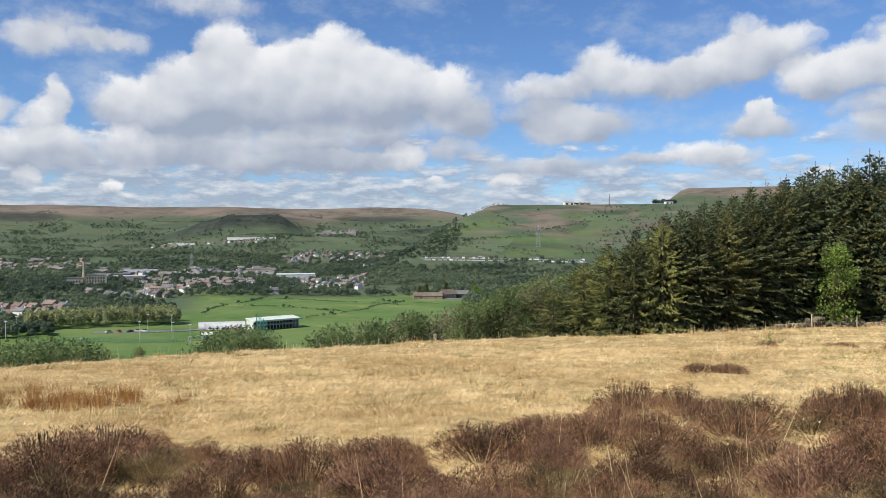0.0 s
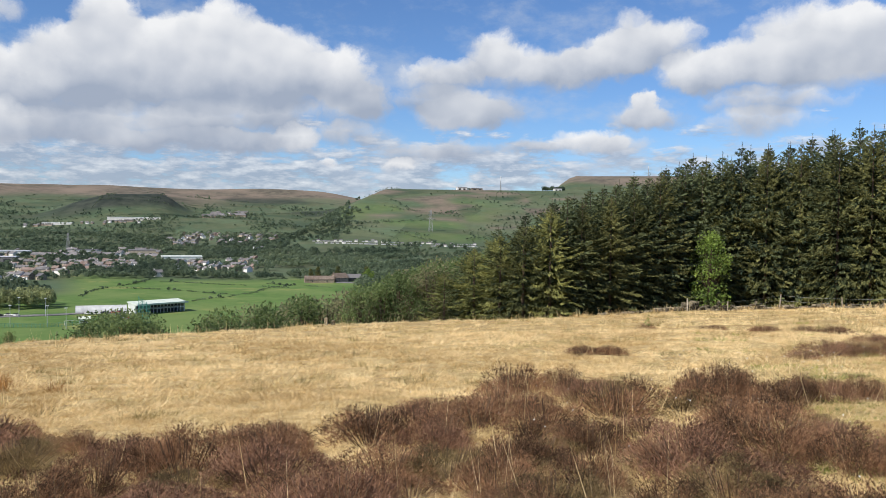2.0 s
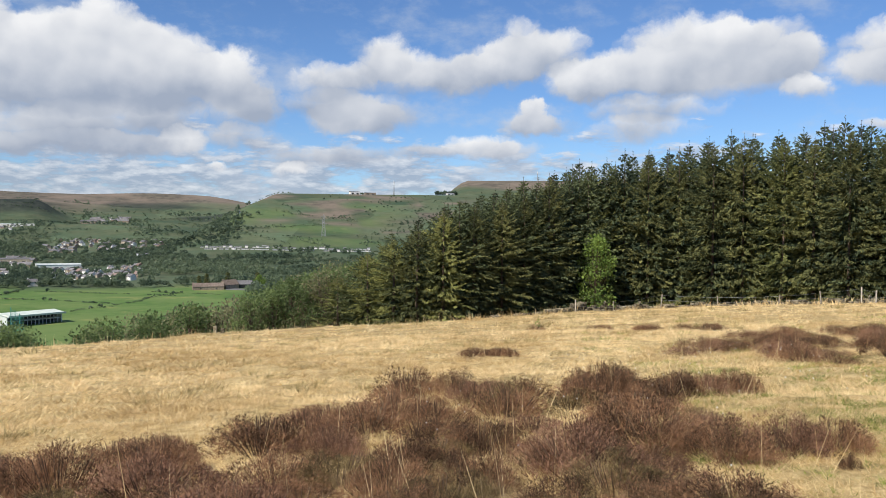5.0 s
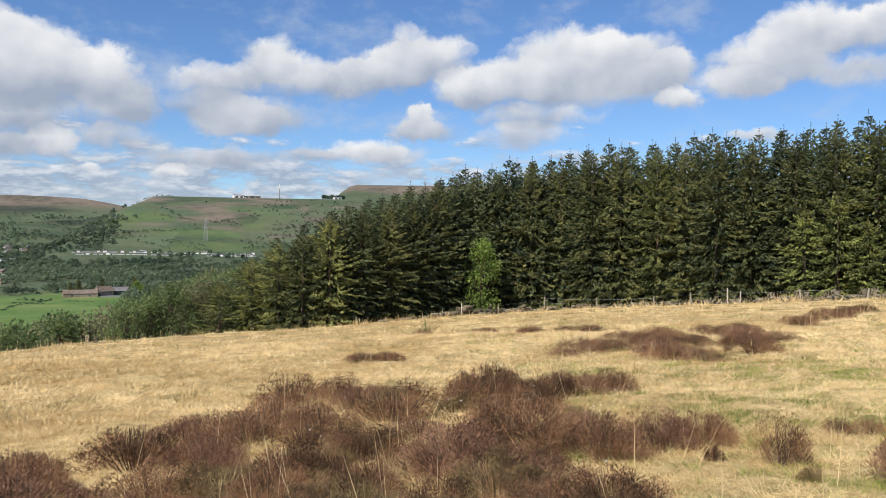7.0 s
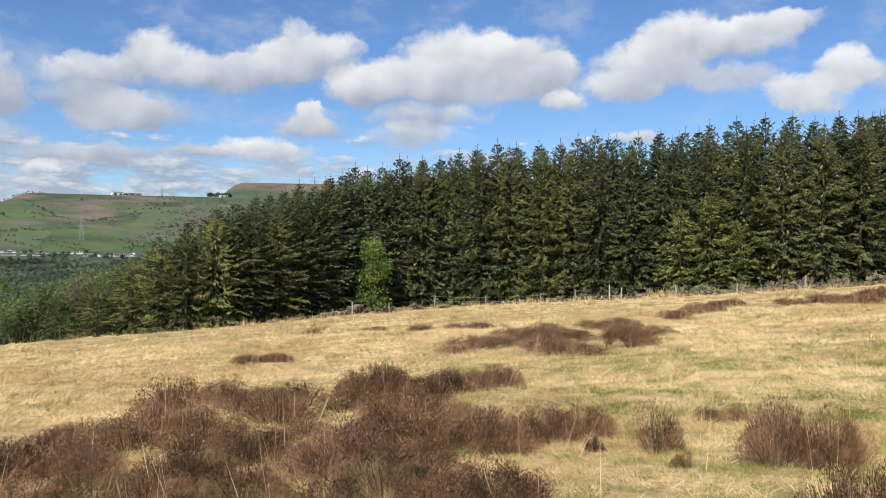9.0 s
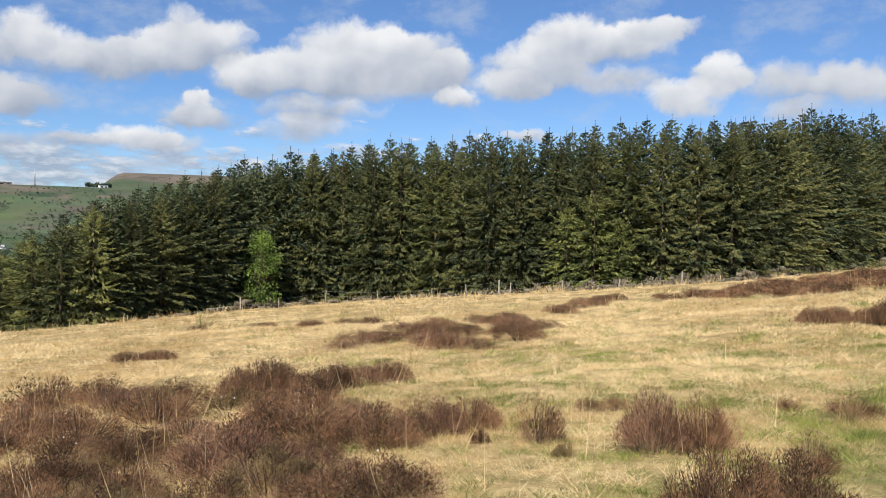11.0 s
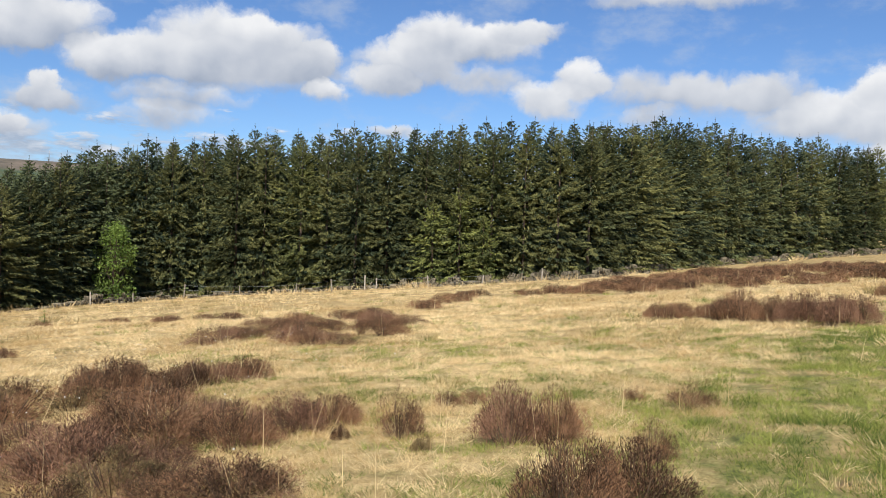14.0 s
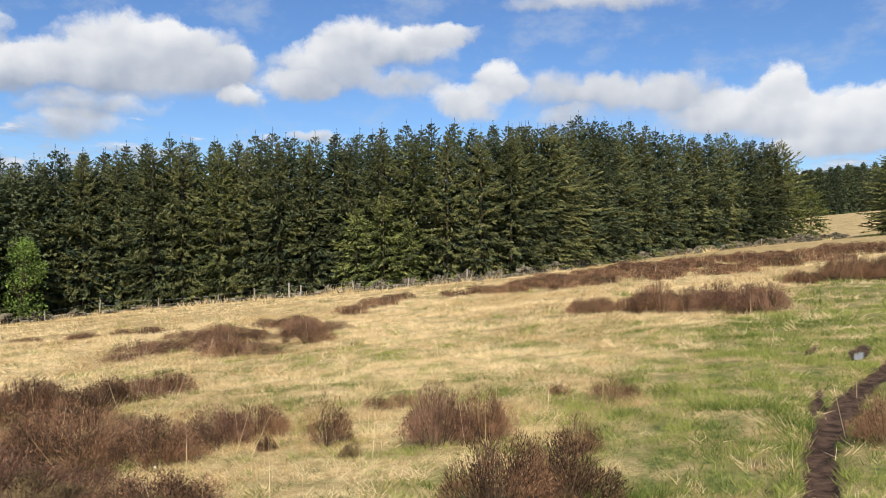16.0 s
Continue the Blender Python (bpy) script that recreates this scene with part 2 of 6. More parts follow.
def add_tube(bm, p, q, r0, r1, n=6):
    """A tapered round bar from p to q."""
    p, q = Vector(p), Vector(q)
    axis = (q - p).normalized()
    side = axis.orthogonal().normalized()
    other = axis.cross(side)
    rings = []
    for c, r in ((p, r0), (q, r1)):
        rings.append([bm.verts.new(c + (side * math.cos(t) + other * math.sin(t)) * r) for t in [2 * math.pi * i / n for i in range(n)]])
    for i in range(n):
        bm.faces.new((rings[0][i], rings[0][(i + 1) % n], rings[1][(i + 1) % n], rings[1][i]))
    bm.faces.new(rings[1]); bm.faces.new(rings[0][::-1])


def smooth_step(lo, hi, v):
    t = np.clip((v - lo) / (hi - lo), 0, 1)
    return t * t * (3 - 2 * t)


def lumps(x, y, scale, seed=0.0):
    """Smooth waves, about -1 to 1, of that length in metres."""
    k = 2 * np.pi / scale
    return (np.sin(k * (x * 0.83 + y * 0.41) + seed) + np.sin(k * (x * -0.37 + y * 1.13) * 1.3 + seed * 2.1)
            + np.sin(k * (x * 1.21 - y * 0.77) * 0.7 + seed * 0.7) + np.sin(k * (x * 0.5 + y * 0.9) * 2.1 + seed * 3.3) * 0.6) / 3.2


# ---- materials ----
def material(name, dark, light, scale=4.0, rough=0.9, bump=0.0, random=0.25, through=0.0, island=0.0, metal=0.0, stain=0.35, coords="Object"):
    """Two colours mixed by grain at that scale (per metre) and by broad stains; random: spread between objects, island: between loose pieces."""
    m = bpy.data.materials.new(name)
    m.use_nodes = True
    t = m.node_tree
    bs = t.nodes["Principled BSDF"]
    bs.inputs["Roughness"].default_value, bs.inputs["Metallic"].default_value = rough, metal
    if rough > 0.7:
        bs.inputs["Specular IOR Level"].default_value = 0.2
    tc = t.nodes.new("ShaderNodeTexCoord")
    a, b = t.nodes.new("ShaderNodeTexNoise"), t.nodes.new("ShaderNodeTexNoise")
    a.inputs["Scale"].default_value, a.inputs["Detail"].default_value = scale, 6
    b.inputs["Scale"].default_value, b.inputs["Detail"].default_value = scale * 0.13, 3
    for n in (a, b):
        t.links.new(tc.outputs[coords], n.inputs["Vector"])
    grain = ramp_range(t, a.outputs["Fac"], 0.3, 0.7)
    value = math_node(t, "ADD", math_node(t, "MULTIPLY", grain, 1 - stain), math_node(t, "MULTIPLY", ramp_range(t, b.outputs["Fac"], 0.35, 0.65), stain))
    if random:
        info = t.nodes.new("ShaderNodeObjectInfo")
        value = math_node(t, "ADD", value, math_node(t, "MULTIPLY", math_node(t, "SUBTRACT", info.outputs["Random"], 0.5), 2 * random))
    if island:
        geo = t.nodes.new("ShaderNodeNewGeometry")
        value = math_node(t, "ADD", value, math_node(t, "MULTIPLY", math_node(t, "SUBTRACT", geo.outputs["Random Per Island"], 0.5), 2 * island))
    mix = t.nodes.new("ShaderNodeMix")
    mix.data_type = "RGBA"
    mix.inputs["A"].default_value, mix.inputs["B"].default_value = (*dark, 1), (*light, 1)
    t.links.new(math_node(t, "MULTIPLY", value, 1.0, True), mix.inputs["Factor"])
    t.links.new(mix.outputs["Result"], bs.inputs["Base Color"])
    if bump:
        bu = t.nodes.new("ShaderNodeBump")
        bu.inputs["Strength"].default_value, bu.inputs["Distance"].default_value = bump, 0.5 / scale
        t.links.new(a.outputs["Fac"], bu.inputs["Height"])
        t.links.new(bu.outputs[0], bs.inputs["Normal"])
    if through:
        tr, mx = t.nodes.new("ShaderNodeBsdfTranslucent"), t.nodes.new("ShaderNodeMixShader")
        t.links.new(mix.outputs["Result"], tr.inputs["Color"])
        mx.inputs[0].default_value = through
        t.links.new(bs.outputs[0], mx.inputs[1]); t.links.new(tr.outputs[0], mx.inputs[2])
        t.links.new(mx.outputs[0], t.nodes["Material Output"].inputs["Surface"])
    return m


M_STRAW = material("dry_grass", (0.46, 0.315, 0.135), (0.95, 0.775, 0.45), 1.6, 0.85, island=0.42, through=0.3, random=0, stain=0.5)
M_GREEN = material("green_grass", (0.075, 0.120, 0.020), (0.40, 0.42, 0.105), 2.4, 0.8, island=0.45, stain=0.5, through=0.3, random=0)
M_RUSH = material("dead_rush", (0.20, 0.085, 0.025), (0.48, 0.27, 0.09), 2, 0.85, island=0.35, through=0.2, random=0.2)
M_HEATHER = material("heather_sprigs", (0.042, 0.024, 0.013), (0.40, 0.224, 0.124), 3, 0.9, island=0.4, through=0.2, random=0.24)
M_HEATHER_GREEN = material("heather_green_sprigs", (0.060, 0.044, 0.021), (0.35, 0.255, 0.120), 3, 0.9, island=0.4, through=0.2, random=0.2)
M_HEATHER_RED = material("heather_red_sprigs", (0.075, 0.039, 0.023), (0.38, 0.215, 0.135), 3, 0.9, island=0.4, through=0.15, random=0.15)
M_HEATHER_DEAD = material("dead_heather_sprigs", (0.24, 0.165, 0.082), (0.62, 0.47, 0.26), 3, 0.9, island=0.4, through=0.2, random=0.2)
M_TWIG = material("heather_stems", (0.060, 0.038, 0.026), (0.20, 0.135, 0.085), 8, 0.9)
M_SPRUCE = material("spruce_needles", (0.038, 0.050, 0.022), (0.255, 0.255, 0.095), 0.5, 0.75, island=0.24, through=0.28, random=0.26)
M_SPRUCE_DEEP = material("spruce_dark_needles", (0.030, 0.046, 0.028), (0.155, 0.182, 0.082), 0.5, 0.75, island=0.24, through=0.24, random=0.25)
M_SPRUCE_LIGHT = material("spruce_light_needles", (0.050, 0.064, 0.024), (0.295, 0.300, 0.100), 0.5, 0.75, island=0.24, through=0.30, random=0.18)
M_BARK = material("bark", (0.05, 0.035, 0.025), (0.16, 0.12, 0.09), 9, 0.95, bump=0.4)
M_LEAF = material("spring_leaves", (0.056, 0.090, 0.030), (0.205, 0.268, 0.092), 0.4, 0.7, island=0.26, through=0.5, random=0.26)
M_LEAF_BRIGHT = material("fresh_leaves", (0.085, 0.150, 0.028), (0.29, 0.40, 0.085), 0.6, 0.7, island=0.28, through=0.45, random=0.05)
M_LEAF_BUD = material("budding_twigs", (0.13, 0.125, 0.065), (0.36, 0.345, 0.185), 0.4, 0.8, island=0.22, through=0.5, random=0.2)
# leaf greens with extra blue, distance haze put into the colour
M_WOOD_FAR = material("far_foliage_hazed", (0.056, 0.086, 0.060), (0.200, 0.252, 0.150), 0.012, 0.85, island=0.20, through=0.45, random=0, stain=0.5)
M_POPLAR = material("budding_poplars", (0.16, 0.18, 0.085), (0.42, 0.45, 0.215), 0.2, 0.8, island=0.2, through=0.35, random=0)
M_STONE = material("gritstone", (0.050, 0.043, 0.029), (0.25, 0.215, 0.150), 9, 0.95, bump=0.6, random=0.4)
M_STONE_JOINED = material("gritstone_run", (0.050, 0.043, 0.029), (0.25, 0.215, 0.150), 9, 0.95, bump=0.6, random=0, island=0.4)
M_POST = material("weathered_post", (0.22, 0.19, 0.15), (0.55, 0.50, 0.42), 14, 0.9, bump=0.4, random=0.35)
M_WIRE = material("galvanised_wire", (0.25, 0.25, 0.25), (0.45, 0.45, 0.45), 20, 0.5, metal=0.8)
M_HOUSE_STONE = material("house_stone", (0.20, 0.16, 0.12), (0.42, 0.36, 0.28), 0.8, 0.9, random=0.5)
M_RENDER = material("white_render", (0.62, 0.60, 0.56), (0.82, 0.80, 0.76), 0.6, 0.85, random=0.2)
M_BRICK = material("brown_brick", (0.20, 0.135, 0.105), (0.36, 0.26, 0.21), 0.8, 0.9, random=0.4)
M_SANDSTONE = material("sandstone", (0.36, 0.31, 0.22), (0.58, 0.51, 0.38), 0.5, 0.9, random=0.1)
M_CLUB_ROOF = material("weathered_brown_roof", (0.13, 0.10, 0.08), (0.25, 0.20, 0.16), 0.6, 0.8, random=0.2)
M_SLATE = material("slate_roof", (0.07, 0.07, 0.075), (0.19, 0.18, 0.18), 0.7, 0.7, random=0.4)
M_TILE_ROOF = material("brown_tile_roof", (0.13, 0.095, 0.080), (0.25, 0.19, 0.165), 0.7, 0.8, random=0.4)
M_CLAD = material("pale_cladding", (0.45, 0.49, 0.45), (0.64, 0.67, 0.62), 0.25, 0.5, random=0.15)
M_CLAD_GREEN = material("green_roof_sheet", (0.52, 0.58, 0.50), (0.70, 0.75, 0.66), 0.25, 0.5, random=0)
M_GREY_SHEET = material("grey_sheet_roof", (0.24, 0.25, 0.27), (0.46, 0.47, 0.49), 0.2, 0.6, random=0.35)
M_DARK = material("dark_bays", (0.012, 0.013, 0.015), (0.05, 0.05, 0.055), 0.6, 0.4, random=0.2)
M_GLASS = material("window_pane", (0.03, 0.035, 0.04), (0.08, 0.09, 0.10), 0.8, 0.15, random=0.3)
M_PYLON = material("galvanised_steel", (0.20, 0.205, 0.21), (0.36, 0.365, 0.37), 1.5, 0.5, random=0.1)
M_SHEET_WHITE = material("dull_white_sheet", (0.42, 0.43, 0.43), (0.60, 0.61, 0.60), 0.3, 0.6, random=0.1)
M_STEEL = material("painted_steel", (0.45, 0.46, 0.47), (0.68, 0.69, 0.70), 1.5, 0.5, random=0.1)
M_ASPHALT = material("asphalt", (0.10, 0.10, 0.105), (0.22, 0.21, 0.21), 0.5, 0.95, random=0)

# ---- the lie of the land ----
EDGE_AZ = [-90, -29, -19, -9, 0, 9, 14, 18, 22, 26, 31, 38, 42, 50, 54, 58, 62, 66, 70, 74, 77, 82, 90, 120]
EDGE_R = [34, 34, 39, 43, 48.5, 50, 51, 55, 60, 65, 67, 65, 62, 60, 59.5, 62, 70, 88, 102, 115, 124, 130, 134, 140]
VALLEY = ([0, 1300, 2000, 2600, 3000, 3600, 4300, 4600, 5200], [-58, -58, -54, -30, 2, 75, 180, 188, 150])
RIDGE = ([0, 1000, 1350, 1600, 1900, 2200, 2420, 2700, 3200, 5200], [-58, -58, -50, -30, 15, 80, 113, 121, 123, 125])


def polar(a, r):
    return r * np.sin(np.radians(a)), r * np.cos(np.radians(a))


def edge(a):
    """How far off the brow of the field, or its wall, lies in that direction."""
    return np.interp(a, EDGE_AZ, EDGE_R)


def land(x, y):
    """The ground's height."""
    x, y = np.asarray(x, dtype=float), np.asarray(y, dtype=float)
    r, a = np.hypot(x, y), np.degrees(np.arctan2(x, y))
    plane = 0.025 * x - 0.09 * y
    plane = np.where(plane > 0, 60 * np.tanh(plane / 60), plane)
    field = plane + (0.05 * lumps(x, y, 4.5, 1.0) + 0.05 * lumps(x, y, 11, 2.0)) * smooth_step(2, 8, r)
    field = field + smooth_step(135, 320, r) * 9.5 * smooth_step(68, 77, a) * smooth_step(140, 110, a)
    far = np.interp(r, *VALLEY) + 7 * lumps(x, y, 700, 0.5) * smooth_step(1500, 2500, r) + 22 * lumps(x, y, 1500, 4.0) * smooth_step(2400, 3000, r) * smooth_step(4300, 3700, r)
    start = np.interp(r, [1300, 2400], [-9.0, -1.6])
    w = smooth_step(start, start + 5.4, a) * smooth_step(60, 40, a)
    far = far * (1 - w) + (np.interp(r, *RIDGE) + 5 * lumps(x, y, 420, 2.5) * smooth_step(1300, 1700, r) * smooth_step(2350, 2100, r)) * w
    far = far + np.interp(r, [2800, 3300, 3550, 4300], [0, 88, 106, 112]) * smooth_step(14.4, 17.0, a) * smooth_step(60, 40, a)
    far = far + 84 * np.exp(-((r - 3300) / 230) ** 2) * smooth_step(-20, -14.4, a) * smooth_step(-9.2, -12.0, a)
    up = smooth_step(40, 62, a) + smooth_step(-45, -75, a)
    far = far * (1 - up) + plane * up
    e = edge(a)
    end = np.interp(a, [-30, 0, 5, 12, 90], [330, 360, 650, 900, 900])
    t = np.clip((r - e) / (end - e), 0, 1)
    ts = (1 - (1 - t) ** 1.7) * smooth_step(-2, 10, r - e)
    return field * (1 - ts) + far * ts


def greenness(x, y):
    """How green the near grass is, 0 dry to 1 fresh."""
    x, y = np.asarray(x, dtype=float), np.asarray(y, dtype=float)
    lane = np.abs(y - (0.9 + 0.11 * x))
    wide = np.interp(x, [2, 5, 9, 14, 20, 30], [1.2, 1.6, 2.1, 2.3, 1.9, 1.5])
    g = smooth_step(wide + 1.3, wide - 0.9, lane + 0.6 * lumps(x, y, 1.7, 3) + 0.35 * lumps(x, y, 0.6, 1)) * smooth_step(45, 28, x)
    a = np.degrees(np.arctan2(x, y))
    patch = smooth_step(0.25, 0.75, lumps(x, y, 5.5, 5.0) * 0.6 + lumps(x, y, 2.1, 1.0) * 0.5) * smooth_step(20, 48, a) * smooth_step(40, 20, np.hypot(x, y))
    slight = 0.25 * smooth_step(0.3, 0.8, lumps(x, y, 3.3, 2.0)) + 0.46 * smooth_step(15, 45, a) * smooth_step(26, 14, np.hypot(x, y)) * smooth_step(-0.4, 0.6, lumps(x, y, 1.3, 8) * 0.5 + lumps(x, y, 0.47, 3) * 0.6)
    g = g * np.clip(0.74 + 0.55 * lumps(x, y, 0.8, 4) + 0.4 * lumps(x, y, 0.33, 9), 0.1, 1)
    return np.clip(np.maximum(np.maximum(g, patch * 0.6), slight), 0, 1)


def muddy(x, y):
    """Bare trodden earth of the path."""
    x, y = np.asarray(x, dtype=float), np.asarray(y, dtype=float)
    mid = np.interp(x, [3, 5.4, 6.5, 7.6, 8.6, 9.6, 10.6, 12, 17, 25], [0.95, 1.17, 1.40, 1.51, 1.58, 1.52, 1.46, 1.42, 1.5, 1.8])
    half = np.interp(x, [2.4, 5.4, 7.6, 8.6, 9.6, 12, 14, 17], [-0.15, 0.12, 0.125, 0.14, 0.13, 0.12, 0.10, 0.0])
    ragged = 0.035 * lumps(x, y, 1.9, 1) + 0.03 * lumps(x, y, 0.42, 5)
    main = smooth_step(0.06, -0.06, np.abs(y - mid + ragged) - half)

    def worn_spot(cx, cy, lx, ly, deep, tilt=0.1):
        u, v = (x - cx) + (y - cy) * tilt, (y - cy) - (x - cx) * tilt
        return deep * smooth_step(1.15, 0.55, np.hypot(u / lx, v / ly) + 4 * ragged)

    scuff = worn_spot(8.45, 1.82, 0.75, 0.075, 0.9, 0.16) + worn_spot(11.9, 2.57, 0.8, 0.09, 0.9) + worn_spot(11.5, 1.94, 0.85, 0.13, 1.0)
    scuff = scuff + worn_spot(6.16, 1.74, 0.35, 0.09, 0.5) + worn_spot(5.6, 1.52, 0.3, 0.07, 0.6) + worn_spot(7.05, 1.85, 0.3, 0.06, 0.4)
    return np.clip(main + scuff, 0, 1)


def ground_height(x, y):
    return land(x, y) - 0.06 * muddy(x, y) * (np.hypot(x, y) < 30)


def gz(x, y):
    return float(ground_height(x, y))


def build_ground():
    az = np.concatenate([np.arange(-40, 95, 0.5), np.arange(95, 320, 4.0)])
    rr = np.concatenate([np.arange(0.4, 4.0, 0.3), np.arange(4.0, 16, 0.15), np.geomspace(16, 80, 70), np.geomspace(82, 1500, 70), np.linspace(1520, 4960, 80)])
    A, Rr = np.meshgrid(np.radians(az), rr)
    X, Y = Rr * np.sin(A), Rr * np.cos(A)
    Z = ground_height(X, Y)
    na, nr = len(az), len(rr)
    verts = np.stack([X.ravel(), Y.ravel(), Z.ravel()], 1)
    i, j = np.meshgrid(np.arange(nr - 1), np.arange(na), indexing="ij")
    j2 = (j + 1) % na
    quads = np.stack([i * na + j, i * na + j2, (i + 1) * na + j2, (i + 1) * na + j], -1).reshape(-1, 4)
    hub = len(verts)
    verts = np.vstack([verts, [[0, 0, 0]]])
    k = np.arange(na)
    inner = np.stack([np.full(na, hub), (k + 1) % na, k, k], 1)
    me = np_mesh("ground", verts, quads[:, ::-1])
    bmi = bmesh.new()
    bmi.from_mesh(me)
    bmi.verts.ensure_lookup_table()
    for q in inner:
        bmi.faces.new((bmi.verts[int(q[0])], bmi.verts[int(q[1])], bmi.verts[int(q[2])]))
    bmesh.ops.recalc_face_normals(bmi, faces=bmi.faces)
    bmi.to_mesh(me)
    bmi.free()
    x, y, z = verts.T
    r, a = np.hypot(x, y), np.degrees(np.arctan2(x, y))
    e = edge(a)
    near = np.where(a < 12, smooth_step(40, 12, r - e), np.where(a < 66, smooth_step(6, 2, r - e), 1.0))
    near = np.where((a > 66), smooth_step(420, 340, r), near)
    # mask of dark heather and painted cloud shadow on the far hill and slopes
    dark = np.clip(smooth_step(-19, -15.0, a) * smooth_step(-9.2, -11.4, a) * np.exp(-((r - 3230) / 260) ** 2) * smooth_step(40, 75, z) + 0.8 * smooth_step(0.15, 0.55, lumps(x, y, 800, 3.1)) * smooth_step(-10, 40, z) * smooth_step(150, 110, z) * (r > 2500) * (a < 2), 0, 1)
    # beyond 120 m the first channel carries that mask instead of greenness
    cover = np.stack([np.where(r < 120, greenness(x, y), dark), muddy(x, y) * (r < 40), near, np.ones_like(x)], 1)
    moor = np.clip(smooth_step(70, 135, z + 30 * lumps(x, y, 900, 1) - 40 * smooth_step(2, 5, a) ) + smooth_step(0.0, 0.45, lumps(x, y, 260, 7)) * smooth_step(-10, 50, z) * smooth_step(0, 3, a) * smooth_step(119, 112, z), 0, 1)
    moor = moor * np.where(a > 13.5, smooth_step(-0.5, 0.5, lumps(x, y, 500, 6) + (z - 172) / 26), 1.0)
    vivid = smooth_step(-32, -30, a) * smooth_step(3.0, 1.0, a) * smooth_step(410, 430, r) * smooth_step(980, 860, r + 60 * lumps(x, y, 300, 2)) * (1 - smooth_step(-16, -18.5, a) * smooth_step(670, 780, r))
    vivid = np.maximum(vivid, 0.42 * smooth_step(0.0, 0.3, lumps(x, y, 330, 4)) * smooth_step(-1, 1, a) * smooth_step(13, 9, a) * smooth_step(1560, 1640, r) * smooth_step(2250, 2050, r))
    moor = np.maximum(moor, smooth_step(0.2, 0.5, lumps(x, y, 210, 2)) * smooth_step(5, 8, a) * smooth_step(20, 16, a) * smooth_step(1750, 1850, r) * smooth_step(2330, 2200, r))
    wood = np.where((a > 12) & (a < 66) & (r > e + 2) & (r < 400), 1.0, 0.0)
    wood = np.maximum(wood, smooth_step(10, 60, r - e) * smooth_step(430, 380, r) * (a < 12))
    landc = np.stack([moor, vivid, wood, np.ones_like(x)], 1)
    for key, arr in (("cover", cover), ("land", landc)):
        at = me.attributes.new(key, "FLOAT_COLOR", "POINT")
        at.data.foreach_set("color", arr.astype(np.float32).ravel())
    me.polygons.foreach_set("use_smooth", [True] * len(me.polygons))
    return me


def ground_material():
    m = bpy.data.materials.new("ground")
    m.use_nodes = True
    t = m.node_tree
    bs = t.nodes["Principled BSDF"]
    bs.inputs["Roughness"].default_value = 0.95
    bs.inputs["Specular IOR Level"].default_value = 0.1
    geo = t.nodes.new("ShaderNodeNewGeometry")
    pos = geo.outputs["Position"]

    def grain(scale, lo=0.35, hi=0.65, detail=6.0):
        n = t.nodes.new("ShaderNodeTexNoise")
        n.inputs["Scale"].default_value, n.inputs["Detail"].default_value, n.inputs["Roughness"].default_value = scale, detail, 0.65
        t.links.new(pos, n.inputs["Vector"])
        return ramp_range(t, n.outputs["Fac"], lo, hi)

    def blend(f, a, b):
        n = t.nodes.new("ShaderNodeMix")
        n.data_type = "RGBA"
        for v, k in ((f, "Factor"), (a, "A"), (b, "B")):
            if isinstance(v, tuple):
                n.inputs[k].default_value = (*v, 1)
            else:
                t.links.new(v, n.inputs[k])
        return n.outputs["Result"]

    def channels(name):
        at = t.nodes.new("ShaderNodeAttribute")
        at.attribute_name = name
        s = t.nodes.new("ShaderNodeSeparateColor")
        t.links.new(at.outputs["Color"], s.inputs[0])
        return s.outputs["Red"], s.outputs["Green"], s.outputs["Blue"]

    green, mud, near = channels("cover")
    moor, vivid, wood = channels("land")
    straw = blend(grain(0.35), blend(grain(5.0), (0.26, 0.178, 0.076), (0.55, 0.405, 0.190)), blend(grain(7.0), (0.36, 0.255, 0.110), (0.70, 0.54, 0.275)))
    straw = blend(math_node(t, "MULTIPLY", grain(1.3, 0.48, 0.66), 0.45), straw, (0.20, 0.165, 0.065))
    straw = blend(math_node(t, "MULTIPLY", grain(48.0, 0.45, 0.62, 4.0), 0.45), straw, (0.085, 0.058, 0.026))
    fresh = blend(grain(2.2, 0.42, 0.68), blend(grain(14.0), (0.070, 0.085, 0.024), (0.18, 0.19, 0.06)), (0.26, 0.20, 0.085))
    earth = blend(grain(9.0), (0.028, 0.018, 0.012), (0.10, 0.062, 0.042))
    worn = ramp_range(t, math_node(t, "ADD", mud, math_node(t, "MULTIPLY", math_node(t, "SUBTRACT", grain(14.0, 0.2, 0.8), 0.5), 0.4)), 0.22, 0.72)
    close = blend(worn, blend(green, straw, fresh), earth)
    cell = t.nodes.new("ShaderNodeTexVoronoi")
    cell.inputs["Scale"].default_value = 0.0065
    t.links.new(pos, cell.inputs["Vector"])
    sc = t.nodes.new("ShaderNodeSeparateColor")
    t.links.new(cell.outputs["Color"], sc.inputs[0])
    # field greens are shifted towards blue to stand in for valley haze
    fields = blend(sc.outputs["Red"], (0.044, 0.074, 0.046), (0.098, 0.142, 0.082))
    fields = blend(math_node(t, "MULTIPLY", grain(0.012), 0.55), fields, (0.125, 0.125, 0.072))
    fields = blend(math_node(t, "MULTIPLY", grain(0.05), 0.35), fields, (0.05, 0.065, 0.03))
    lawn = blend(grain(0.015), blend(grain(0.10), (0.064, 0.126, 0.034), (0.100, 0.170, 0.046)), (0.130, 0.185, 0.060))
    lawn = blend(math_node(t, "MULTIPLY", grain(0.022, 0.58, 0.66), 0.5), lawn, (0.25, 0.24, 0.09))
